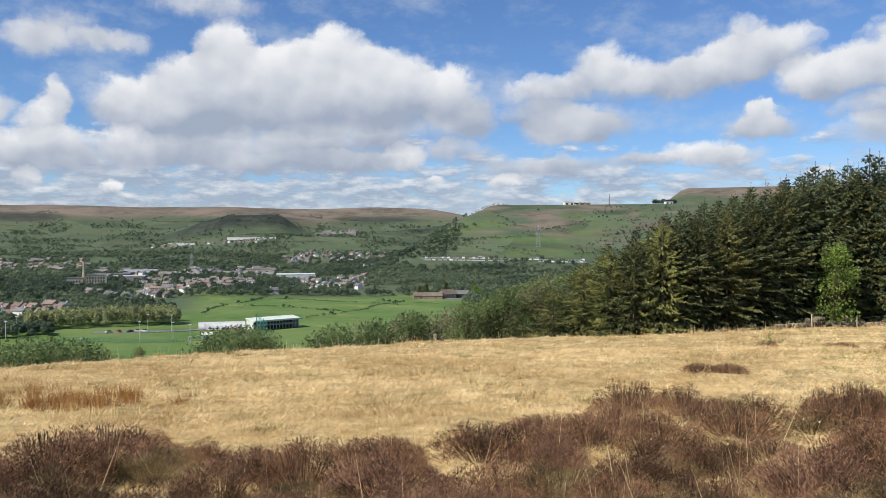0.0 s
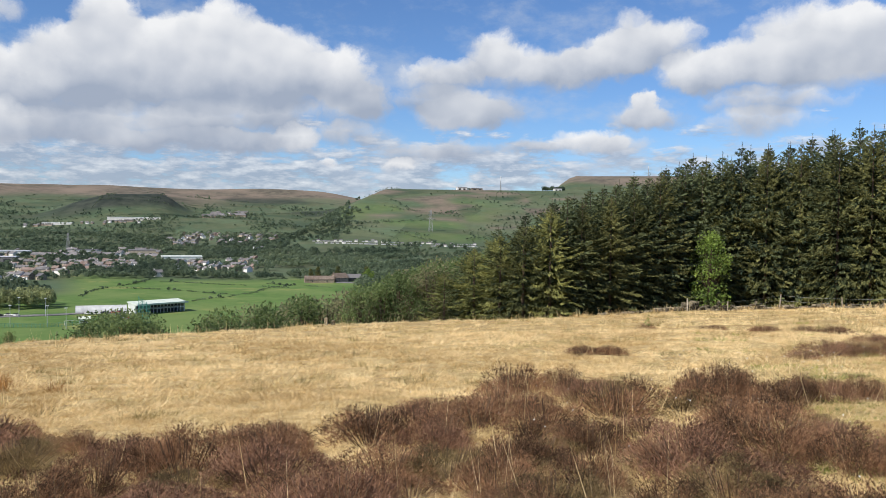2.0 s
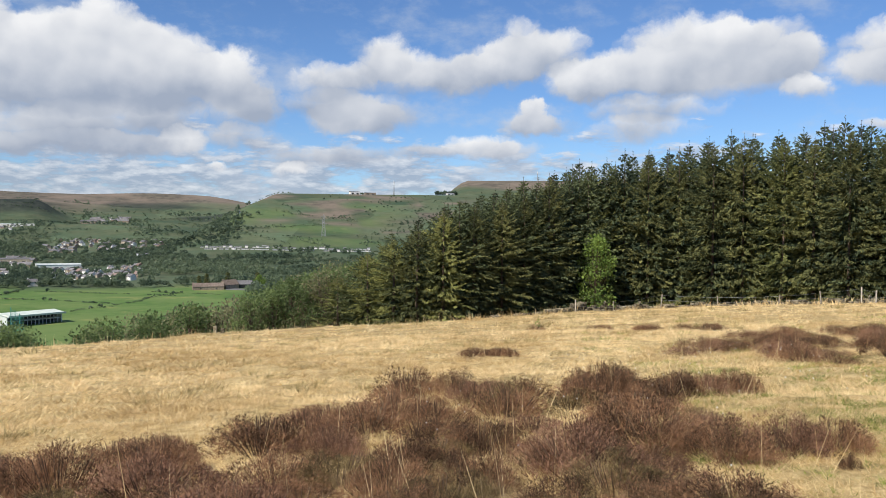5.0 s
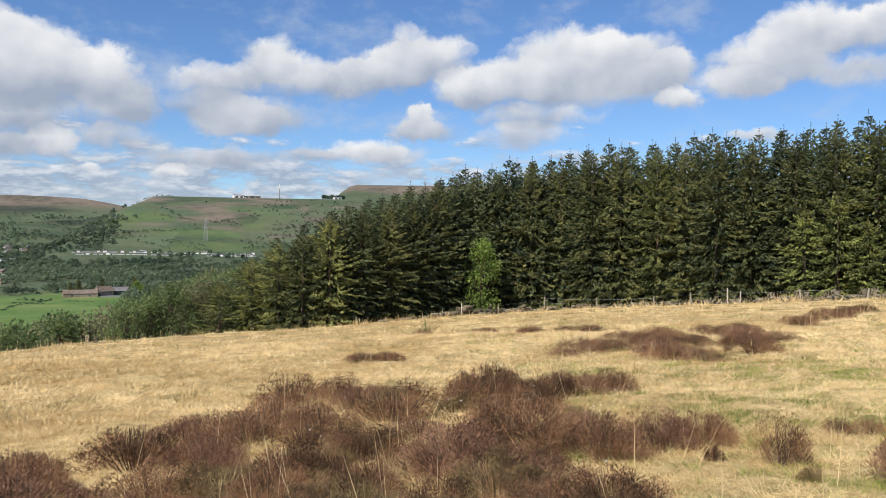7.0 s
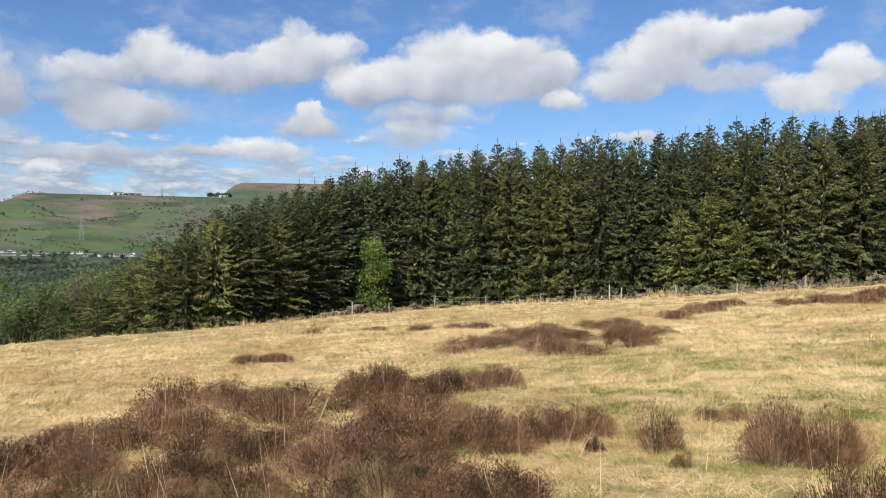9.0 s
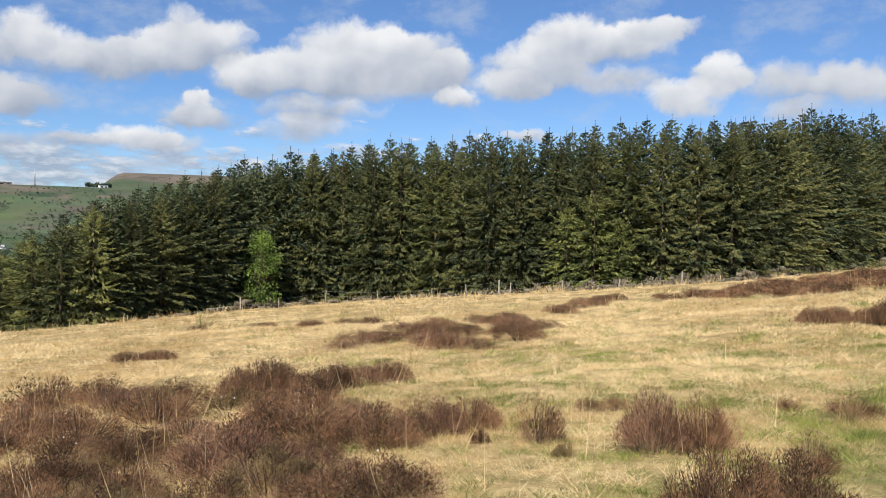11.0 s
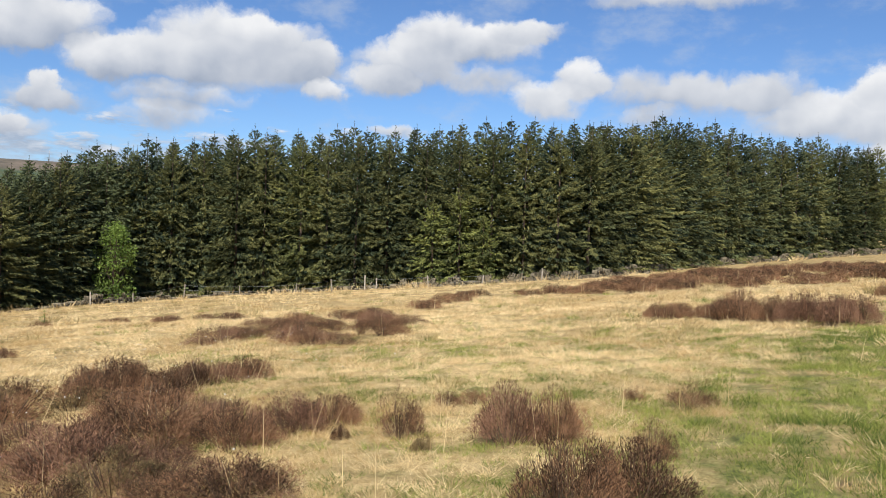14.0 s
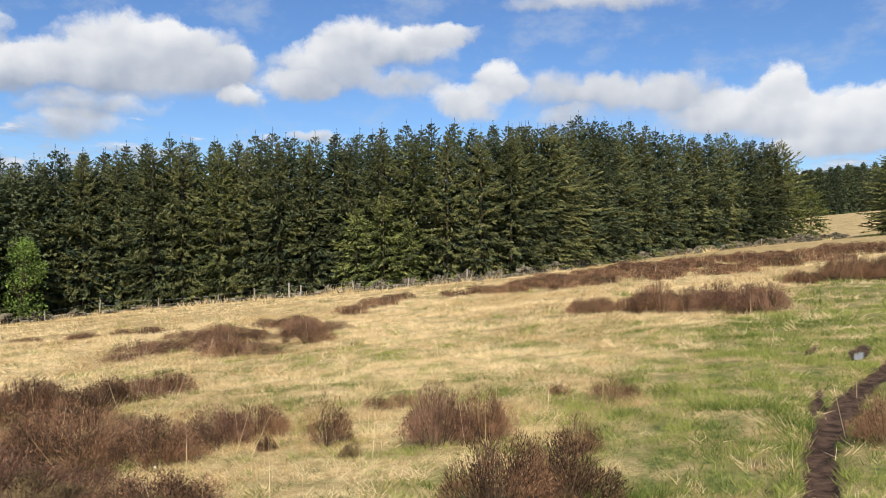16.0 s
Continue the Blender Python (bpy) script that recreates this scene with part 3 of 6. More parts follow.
    heath = blend(grain(0.004), blend(grain(0.03), (0.075, 0.068, 0.055), (0.145, 0.128, 0.098)), (0.20, 0.160, 0.125))
    # dark heather colour, lowered further to paint a cloud's shadow on it
    cloud_shaded_heath = blend(grain(0.02), (0.024, 0.032, 0.027), (0.050, 0.058, 0.046))
    distant = blend(wood, blend(vivid, blend(green, blend(moor, fields, heath), cloud_shaded_heath), lawn), blend(grain(0.3), (0.020, 0.028, 0.010), (0.075, 0.075, 0.028)))
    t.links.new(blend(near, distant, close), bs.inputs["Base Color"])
    n = t.nodes.new("ShaderNodeTexNoise")
    n.inputs["Scale"].default_value, n.inputs["Detail"].default_value = 9.0, 8.0
    t.links.new(pos, n.inputs["Vector"])
    bu = t.nodes.new("ShaderNodeBump")
    bu.inputs["Strength"].default_value, bu.inputs["Distance"].default_value = 0.5, 0.03
    t.links.new(n.outputs["Fac"], bu.inputs["Height"])
    t.links.new(bu.outputs[0], bs.inputs["Normal"])
    return m


ground_mesh = build_ground()
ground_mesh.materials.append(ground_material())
ground = tagged(new("ground", ground_mesh), "straw-coloured hill pasture falling to a green valley and moors", "ground", kind="structure")

# ---- plants: shapes ----
def unit(v):
    return v / np.maximum(np.linalg.norm(v, axis=1, keepdims=True), 1e-9)


def blades(base, way, length, width):
    """Single-triangle blades."""
    n = len(base)
    side = unit(np.cross(way, rng.normal(size=(n, 3))))
    v = np.empty((n, 3, 3))
    v[:, 0] = base - side * width[:, None] / 2
    v[:, 1] = base + side * width[:, None] / 2
    v[:, 2] = base + way * length[:, None]
    return v.reshape(-1, 3), np.arange(3 * n).reshape(-1, 3)


def sprays(base, way, length, width, flat=0.0):
    """Diamond-shaped sprays; flat: how far their faces turn upwards."""
    n = len(base)
    ref = rng.normal(size=(n, 3))
    ref[:, 2] += flat
    side = unit(np.cross(way, ref))
    v = np.empty((n, 4, 3))
    v[:, 0] = base
    v[:, 1] = base + way * (length * 0.45)[:, None] + side * width[:, None] / 2
    v[:, 2] = base + way * length[:, None]
    v[:, 3] = base + way * (length * 0.45)[:, None] - side * width[:, None] / 2
    return v.reshape(-1, 3), np.arange(4 * n).reshape(-1, 4)


def spruce_shapes(height, radius, dense, leaf, bare=0.0):
    """Trunk and crown meshes of one spruce; dense: sprays for each metre of branch, leaf: their length."""
    bm = bmesh.new()
    add_tube(bm, (0, 0, -0.4), (0, 0, height * 0.6), 0.13, 0.06, 7)
    add_tube(bm, (0, 0, height * 0.6), (0, 0, height), 0.06, 0.012, 5)
    add_tube(bm, (0, 0, height), (0, 0, height + 0.45), 0.011, 0.004, 4)

    def reach(k):
        return radius * np.minimum(1.0, 2.25 * np.maximum(1 - k, 0.0) ** 0.92) * (1 - 0.12 * np.maximum(0.18 - k, 0) / 0.18)

    base, way, ln = [], [], []
    h = 0.25 + bare
    while h < height - 0.05:
        k = h / height
        for th in rng.uniform(0, 2 * np.pi) + np.arange(7) * 2 * np.pi / 7 + rng.normal(0, 0.25, 7):
            L = max(0.10, float(reach(k)) * rng.uniform(0.66, 1.14))
            n = max(5, int(dense * (0.8 + 1.0 * k) * L * rng.uniform(0.8, 1.2)))
            s = rng.uniform(0.12, 1.0, n) ** 0.72
            slope = -0.55 + 1.15 * k ** 1.6 + rng.normal(0, 0.20)
            z = h + rng.uniform(-0.5, 0.5) * min(1.0, 2.4 - 2.4 * k) + L * (slope * s + 0.20 * s ** 2) + rng.normal(0, 0.03, n)
            # fans of side twigs in the bough's own plane, and curtains of twigs that hang under it
            hang = rng.uniform(0, 1, n) < 0.54 - 0.3 * k
            turn = th + rng.choice([-1, 1], n) * rng.uniform(0.15, 1.05, n) * (1.05 - 0.45 * s)
            dip = np.where(hang, rng.uniform(-1.9, -0.7, n), slope + 0.25 * s + rng.normal(-0.12, 0.22, n))
            wob = rng.normal(0, 0.045, n)
            base.append(np.stack([np.cos(th + wob) * s * L, np.sin(th + wob) * s * L, z], 1))
            way.append(unit(np.stack([np.cos(turn), np.sin(turn), dip], 1)))
            ln.append(leaf * rng.uniform(0.6, 1.25, n) * (0.40 + 0.60 * (1 - k) ** 0.7) * (1.18 - 0.5 * s) * np.where(hang, 0.8, 1.0))
        h += rng.uniform(0.30, 0.44) * (1.0 if k < 0.75 else 0.72)
    # twig tips round the top
    for q in range(4):
        th = rng.uniform(0, 2 * np.pi)
        foot = Vector((math.cos(th) * 0.16, math.sin(th) * 0.16, height - rng.uniform(0.3, 0.9)))
        add_tube(bm, foot, foot + Vector((math.cos(th) * 0.16, math.sin(th) * 0.16, rng.uniform(0.3, 0.6))), 0.011, 0.004, 3)
    # the leader's short needles
    n = 26
    zz = rng.uniform(height - 0.7, height + 0.40, n)
    th = rng.uniform(0, 2 * np.pi, n)
    base.append(np.stack([0 * zz, 0 * zz, zz], 1))
    way.append(unit(np.stack([np.cos(th), np.sin(th), rng.uniform(0.5, 1.8, n)], 1)))
    ln.append(0.10 + 0.16 * np.clip(height - zz, 0, 1))
    # broad sprays that close the heart of the crown
    n = int(height * 52)
    hh = 0.3 + bare + (height - 1.0 - bare) * rng.uniform(0, 1, n) ** 1.15
    th, rho = rng.uniform(0, 2 * np.pi, n), reach(hh / height) * rng.uniform(0.05, 0.5, n)
    base.append(np.stack([np.cos(th) * rho, np.sin(th) * rho, hh], 1))
    way.append(unit(np.stack([np.cos(th), np.sin(th), rng.uniform(-1.3, 0.5, n)], 1)))
    ln.append(np.minimum(0.50, 0.12 + 0.30 * reach(hh / height)) * rng.uniform(0.7, 1.2, n))
    base, way, ln = np.concatenate(base), np.concatenate(way), np.concatenate(ln)
    v, f = sprays(base, way, ln, ln * rng.uniform(0.26, 0.44, len(ln)), 0.1)
    return bm_mesh("trunk", bm, M_BARK), np_mesh("crown", v, f)


def spruce(name, shapes, needles, label, group):
    t = thing(name, label, "spruce tree", group=group)
    part("trunk", shapes[0], M_BARK, t)
    crown = shapes[1].copy()
    crown.materials.append(needles)
    part("crown", crown, needles, t)
    return t


def broadleaf_shapes(height, width, leaves, leaf, clumps=26):
    """Trunk with limbs, and a crown of small leaves in uneven clumps."""
    bm = bmesh.new()
    add_tube(bm, (0, 0, -0.5), (0, 0, height * 0.45), 0.035 * height * 0.4, 0.022 * height * 0.4, 7)
    cs, rs = [], []
    for i in range(clumps):
        k = rng.uniform(0.22, 0.95)
        th = rng.uniform(0, 2 * np.pi)
        reach = width * 0.5 * math.sin(math.pi * min(1, 0.18 + 0.80 * k)) * rng.uniform(0.35, 1.0)
        c = np.array([math.cos(th) * reach, math.sin(th) * reach, height * k])
        cs.append(c)
        rs.append(rng.uniform(0.09, 0.17) * (height + width) * 0.5)
        add_tube(bm, (0, 0, height * k * 0.5), c, 0.008 * height, 0.002 * height, 4)
    cs, rs = np.array(cs), np.array(rs)
    pick = rng.integers(0, clumps, leaves)
    d = unit(rng.normal(size=(leaves, 3)))
    base = cs[pick] + d * (rs[pick] * rng.uniform(0.35, 1.0, leaves) ** 0.5)[:, None]
    way = unit(d + rng.normal(0, 0.8, size=(leaves, 3)))
    ln = leaf * rng.uniform(0.6, 1.3, leaves)
    v, f = sprays(base, way, ln, ln * 0.62, 0.6)
    return bm_mesh("trunk", bm, M_BARK), np_mesh("crown", v, f)


def broadleaf(name, shapes, foliage, label, category, group=""):
    t = thing(name, label, category, group=group)
    part("trunk", shapes[0], M_BARK, t)
    crown = shapes[1].copy()
    crown.materials.append(foliage)
    part("crown", crown, foliage, t)
    return t


def heather_shapes(count, spiky=0.0, long=1.0, thick=1.0):
    """Stems and sprigs of a bush one metre across and 0.45 high."""
    n = 34
    bm = bmesh.new()
    for i in range(n):
        th, rho = rng.uniform(0, 2 * np.pi), math.sqrt(rng.uniform(0, 1))
        top = Vector((math.cos(th) * rho * 0.42, math.sin(th) * rho * 0.42, 0.40 * math.sqrt(1 - 0.85 * rho * rho)))
        add_tube(bm, (top.x * 0.35, top.y * 0.35, -0.03), top, 0.006, 0.003, 3)
    # the sprigs stand in tufts, so that the dome is uneven
    tufts = 34
    tt, tr = rng.uniform(0, 2 * np.pi, tufts), np.sqrt(rng.uniform(0, 1, tufts))
    lift = rng.uniform(0.52, 1.20, tufts) + spiky * rng.uniform(-0.1, 0.45, tufts)
    pick = rng.integers(0, tufts, count)
    spread = rng.normal(0, 0.058, (count, 2))
    px = np.cos(tt[pick]) * tr[pick] * 0.46 + spread[:, 0]
    py = np.sin(tt[pick]) * tr[pick] * 0.46 + spread[:, 1]
    rho = np.clip(np.hypot(px, py) / 0.56, 0, 1)
    dome = 0.42 * np.sqrt(1 - 0.93 * rho ** 2) * lift[pick]
    pz = dome * rng.uniform(0.12, 1.0, count) ** 0.55
    way = unit(np.stack([px * 0.9 + spread[:, 0] * 2.5 + rng.normal(0, 0.45, count), py * 0.9 + spread[:, 1] * 2.5 + rng.normal(0, 0.45, count), np.full(count, 0.60)], 1))
    v, f = blades(np.stack([px, py, pz - 0.03], 1), way, long * rng.uniform(0.018, 0.052, count), thick * rng.uniform(0.0045, 0.0085, count))
    return bm_mesh("woody_base", bm, M_TWIG), np_mesh("foliage", v, f)


def heather(shapes, sprig, label, group):
    t = thing("heather_bush", label, "heather", group=group)
    part("woody_base", shapes[0], M_TWIG, t)
    me = shapes[1].copy()
    me.materials.append(sprig)
    part("foliage", me, sprig, t)
    return t


def inside(poly, x, y):
    hit = False
    for (ax, ay), (bx, by) in zip(poly, poly[1:] + poly[:1]):
        if (ay > y) != (by > y) and x < (bx - ax) * (y - ay) / (by - ay) + ax:
            hit = not hit
    return hit


def at(x, y, size=(1, 1, 1), turn=0.0, sink=0.0):
    return Matrix.Translation((x, y, gz(x, y) - sink)) @ Matrix.Rotation(turn, 4, "Z") @ Matrix.Diagonal((*size, 1))


def put(model, m):
    """A copy at m, whose scale is kept too."""
    c = copy_thing(model, m)
    c.matrix_basis = m
    return c


class Pool:
    """Takes the model itself for the first place and copies for the rest."""
    def __init__(self, models):
        self.models, self.used = models, set()

    def place(self, i, m):
        mod = self.models[i]
        if i not in self.used:
            self.used.add(i)
            mod.matrix_basis = m
            return mod
        return put(mod, m)


# ---- the spruce plantation behind the wall ----
TOP_AZ = [8.0, 8.6, 12.2, 16.0, 18.7, 21.8, 25.8, 31.0, 37.8, 46, 51.8, 57, 60.2, 65.7, 69, 73, 76.4, 78.3]
TOP_EL = [-3.0, -2.4, 0.0, 2.05, 2.9, 3.6, 4.8, 5.75, 6.6, 7.0, 7.6, 7.4, 7.8, 7.6, 7.0, 6.6, 6.0, 3.5]
spruce_models, spruce_heights = [], []
for i, (hh, rad) in enumerate([(12.0, 2.5), (12.5, 2.8), (11.5, 2.35), (13.0, 2.7), (12.0, 2.9), (11.0, 2.2)]):
    shp = spruce_shapes(hh, rad, 24.0, 0.40)
    light = i in (1, 4)
    spruce_models.append(spruce("spruce_tree", shp, M_SPRUCE_LIGHT if light else M_SPRUCE,
                                "tall spruce with yellow-green drooping branches behind the wall" if light else "tall dark green spruce with branches down to the ground",
                                "plantation spruces"))
    spruce_heights.append(hh)
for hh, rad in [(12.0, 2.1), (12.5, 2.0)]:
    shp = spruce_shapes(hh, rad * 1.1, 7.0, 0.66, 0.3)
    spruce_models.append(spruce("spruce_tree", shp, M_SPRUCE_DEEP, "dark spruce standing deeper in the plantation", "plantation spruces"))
    spruce_heights.append(hh)
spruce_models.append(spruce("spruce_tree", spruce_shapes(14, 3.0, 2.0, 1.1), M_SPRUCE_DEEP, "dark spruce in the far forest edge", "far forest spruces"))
spruce_heights.append(14)
for hh, rad in [(7.0, 2.5), (7.8, 2.3)]:
    spruce_models.append(spruce("spruce_tree", spruce_shapes(hh, rad, 24.0, 0.38), M_SPRUCE_LIGHT if hh > 7.5 else M_SPRUCE, "shorter bushy spruce at the plantation's low end", "plantation spruces"))
    spruce_heights.append(hh)
spruces = Pool(spruce_models)


def plant_spruce(i, a, r, top_el=None, tall=None, fat=1.0):
    x, y = polar(a, r)
    x, y = float(x), float(y)
    base = gz(x, y)
    h = tall if tall else 1.6 + r * math.tan(radians(top_el)) - base
    s = h / spruce_heights[i]
    w = fat * (0.42 + 0.58 * s)
    spruces.place(i, at(x, y, (w, w, s), rng.uniform(0, 6.28), 0.05))


a = 7.8
while a < 78.0:
    r = float(edge(a)) + (3.2 if a > 15 else 3.2 + 0.8 * (15 - a)) + rng.uniform(-0.7, 0.9) + (2.6 if abs(a - 26.0) < 2.0 else 0)
    if not 76.9 < a:
        i = int(rng.choice([0, 1, 2, 3, 4, 5], p=[0.22, 0.11, 0.22, 0.19, 0.11, 0.15]))
        if a > 62 and i in (1, 4):
            i = 3
        if a < 16:
            i = int(rng.choice([9, 10, 10]))
        plant_spruce(i, a, r, float(np.interp(a, TOP_AZ, TOP_EL)) + rng.normal(-0.35, 0.30), fat=rng.uniform(0.94, 1.14) * (1.16 if a > 59 else 1.0))
    e0, e1 = float(edge(a)), float(edge(a + 1))
    per_degree = math.hypot(math.radians(1) * e0, e1 - e0)
    a += max(rng.uniform(2.2, 3.1) * (0.62 if a < 14 else 1.0) / per_degree, rng.uniform(1.3, 1.9) if a > 59 else 0)
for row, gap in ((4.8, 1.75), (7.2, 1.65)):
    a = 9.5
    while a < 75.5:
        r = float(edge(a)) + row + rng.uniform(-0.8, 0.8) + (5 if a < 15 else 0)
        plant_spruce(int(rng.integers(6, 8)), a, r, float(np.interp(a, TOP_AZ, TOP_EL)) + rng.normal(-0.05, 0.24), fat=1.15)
        e0, e1 = float(edge(a)), float(edge(a + 1))
        a += max(rng.uniform(0.8, 1.25) * gap / math.hypot(math.radians(1) * e0, e1 - e0), 1.15 if a > 59 else 0)
# the free-standing one by the gap, and those on the gap's far side
plant_spruce(4, 76.3, 127.5, 6.2, fat=1.35)
plant_spruce(1, 75.5, 129.5, 6.0, fat=1.25)
plant_spruce(0, 82.9, 127, 5.6, fat=1.8)
plant_spruce(6, 83.2, 131, 5.4, fat=1.9)
plant_spruce(3, 85.2, 130, 6.0, fat=1.5)
plant_spruce(2, 86.5, 131, 6.0)
# the forest across the next field
for k in range(240):
    plant_spruce(8, rng.uniform(76, 88), rng.uniform(338, 390), tall=rng.uniform(18.5, 20.2), fat=1.25)

# a young larch in fresh leaf, and a pale one by the gap
larch = broadleaf("larch_tree", broadleaf_shapes(6.5, 2.9, 3600, 0.19, 64), M_LEAF_BRIGHT, "young larch in fresh bright green leaf", "larch")
larch.matrix_basis = at(*map(float, polar(26.0, 65.9)), (1.0, 1.0, 1.14), 0.0, 1.2)
M_PALE = material("pale_needles", (0.060, 0.080, 0.024), (0.28, 0.30, 0.088), 0.5, 0.75, island=0.34, through=0.2, random=0)
pale = spruce("pale_spruce", spruce_shapes(7.6, 2.3, 12, 0.5), M_PALE, "young yellow-green spruce at the plantation's edge", "young pale spruces")
pale.matrix_basis = at(*map(float, polar(78.1, 127.5)), (1.35, 1.35, 1.0))
for a_pale, s_pale in ((47.4, 0.85), (49.3, 0.95), (51.0, 0.7)):
    put(pale, at(*map(float, polar(a_pale, float(edge(a_pale)) + 1.9)), (s_pale, s_pale, s_pale), a_pale))

# ---- heather ----
H_DARK = [heather_shapes(9000), heather_shapes(9000, 0.15), heather_shapes(9000, 0.3)]
H_MID = [heather_shapes(3800, 0.0, 1.05, 1.4), heather_shapes(3800, 0.15, 1.05, 1.4)]
H_THIN = [heather_shapes(4200, 0.6, 1.2, 1.0), heather_shapes(1800, 0.5, 1.6, 2.8)]
heather_models = [heather(H_DARK[0], M_HEATHER, "dark brown heather bush in dry grass", "heather bushes"),
                  heather(H_DARK[1], M_HEATHER, "dark brown uneven heather bush", "heather bushes"),
                  heather(H_DARK[2], M_HEATHER_GREEN, "olive-brown heather bush with green shoots", "heather bushes"),
                  heather(H_DARK[1], M_HEATHER_RED, "reddish-brown heather bush in dry grass", "heather bushes"),
                  heather(H_THIN[0], M_HEATHER, "thin straggling heather bush with bare stems", "heather bushes"),
                  heather(H_THIN[1], M_HEATHER, "brown heather bush near the wall", "heather bushes"),
                  heather(H_MID[0], M_HEATHER, "dark brown heather bush on the slope", "heather bushes"),
                  heather(H_MID[1], M_HEATHER, "dark brown ragged heather bush on the slope", "heather bushes"),
                  heather(H_MID[0], M_HEATHER_GREEN, "olive-brown heather bush on the slope", "heather bushes"),
                  heather(H_MID[1], M_HEATHER_RED, "reddish heather bush on the slope", "heather bushes"),
                  heather(H_THIN[0], M_HEATHER_DEAD, "low pale dead heather in the straw", "heather bushes")]
heaths = Pool(heather_models)
CARPET = [(-6.2, 4.5), (-5.6, 9.4), (-4.1, 10.1), (-2.05, 9.9), (-1.0, 9.8), (-0.3, 9.8), (0.57, 10.9), (1.7, 11.0), (2.9, 13.4),
          (3.99, 13.6), (4.24, 12.9), (5.0, 12.4), (5.5, 12.2), (6.4, 11.4), (7.1, 10.5), (5.6, 8.6), (4.9, 6.5), (3.9, 5.0), (2.5, 4.2)]
STRIP = [(9.9, 17.1), (10.6, 16.2), (11.3, 13.2), (14.2, 13.9), (16.6, 16.0), (18.6, 19.6), (17.0, 20.6), (14.4, 20.4)]
WALL_HEATH = [(29.0, 20.9), (29.8, 16.2), (33.3, 13.2), (36.4, 10.6), (41.5, 8.0), (44.5, 6.2), (66, 9.0), (60, 17.5), (58, 24.5), (43, 24.2)]


def scatter_heath(poly, gap, lo, hi, kinds, bare, tall=1.0, thick_west=0.0):
    xs, ys = [p[0] for p in poly], [p[1] for p in poly]
    y = min(ys)
    while y < max(ys):
        x = min(xs)
        while x < max(xs):
            px, py = x + rng.uniform(-0.4, 0.4) * gap, y + rng.uniform(-0.4, 0.4) * gap
            if inside(poly, px, py) and float(lumps(px, py, 2.6, 3.0)) > bare - thick_west * float(smooth_step(4.2, 2.5, px)) + thick_west * 1.1 * float(smooth_step(2.4, 3.6, px) * smooth_step(8.0, 6.4, py)):
                s = rng.uniform(lo, hi)
                kind = int(rng.choice(kinds))
                if math.hypot(px, py) > 9.0 and kind < 4:
                    kind += 6
                heaths.place(kind, at(px, py, (s, s * rng.uniform(0.85, 1.15), s * tall * rng.uniform(0.65, 1.22)), rng.uniform(0, 6.28), 0.02))
            x += gap
        y += gap


scatter_heath(CARPET, 0.82, 0.74, 1.24, [0, 0, 0, 1, 1, 1, 1, 2, 3, 3], -0.50, 0.84, 0.3)
for k in range(34):
    px, py = rng.uniform(1.0, 5.2), rng.uniform(4.4, 7.4)
    if inside(CARPET, px, py):
        s = rng.uniform(0.4, 0.75)
        heaths.place(10, at(px, py, (s, s, s * 0.6), rng.uniform(0, 6.28), 0.02))
scatter_heath(STRIP, 0.95, 0.95, 1.45, [0, 1, 1, 3], -0.46, 0.68)
scatter_heath(WALL_HEATH, 1.75, 1.3, 2.2, [5], -0.38, 0.58)
# bushes that stand alone: x, y, width, height, kind
ALONE_NEAR = [(6.88, 10.5, 1.0, 0.49, 1), (5.46, 10.8, 1.05, 0.6, 1), (5.2, 6.64, 0.68, 0.42, 3), (5.7, 6.61, 0.58, 0.37, 0),
              (5.54, 5.43, 0.40, 0.55, 4), (5.19, 5.88, 0.16, 0.17, 0), (5.27, 4.89, 0.17, 0.15, 2), (7.1, 6.2, 0.3, 0.21, 1),
              (7.3, 6.0, 0.28, 0.21, 1), (6.0, 4.5, 0.62, 0.58, 3), (6.3, 4.2, 0.5, 0.5, 1), (4.5, 2.9, 0.62, 0.58, 0),
              (4.8, 2.6, 0.7, 0.5, 1), (6.1, 3.15, 0.34, 0.39, 4)]
ALONE_FAR = [(8.22, 4.45, 0.22, 0.2, 4), (8.25, 3.82, 0.5, 0.29, 4), (6.95, 1.02, 0.5, 0.42, 1), (17.84, 8.7, 1.1, 0.42, 0), (18.7, 8.2, 1.0, 0.5, 1),
             (18.9, 7.15, 1.5, 0.78, 1), (18.57, 6.2, 0.9, 0.55, 0), (17.94, 5.17, 1.5, 0.85, 3), (25.5, 5.6, 0.9, 0.55, 1),
             (27.2, 4.8, 1.3, 0.77, 0), (26.5, 4.0, 1.3, 0.9, 1), (6.75, 20.1, 1.05, 0.36, 1), (12.8, 31.8, 0.75, 0.33, 0)]
for x, y, w, h, k in ALONE_NEAR + ALONE_FAR:
    if w > 0.85:
        for q in range(7):
            s = w * rng.uniform(0.5, 0.75)
            ox, oy = rng.uniform(-0.55, 0.55, 2) * w
            heaths.place(k + 6 if math.hypot(x, y) > 9 else k, at(x + ox, y + oy, (s, s, h * rng.uniform(0.6, 1.1) / 0.47), rng.uniform(0, 6.28), 0.01))
        continue
    heaths.place(k + 6 if k < 4 and math.hypot(x, y) > 9 else k, at(x, y, (w * 1.2, w * 1.2, h / (0.56 if k == 4 else 0.47)), rng.uniform(0, 6.28), 0.01))
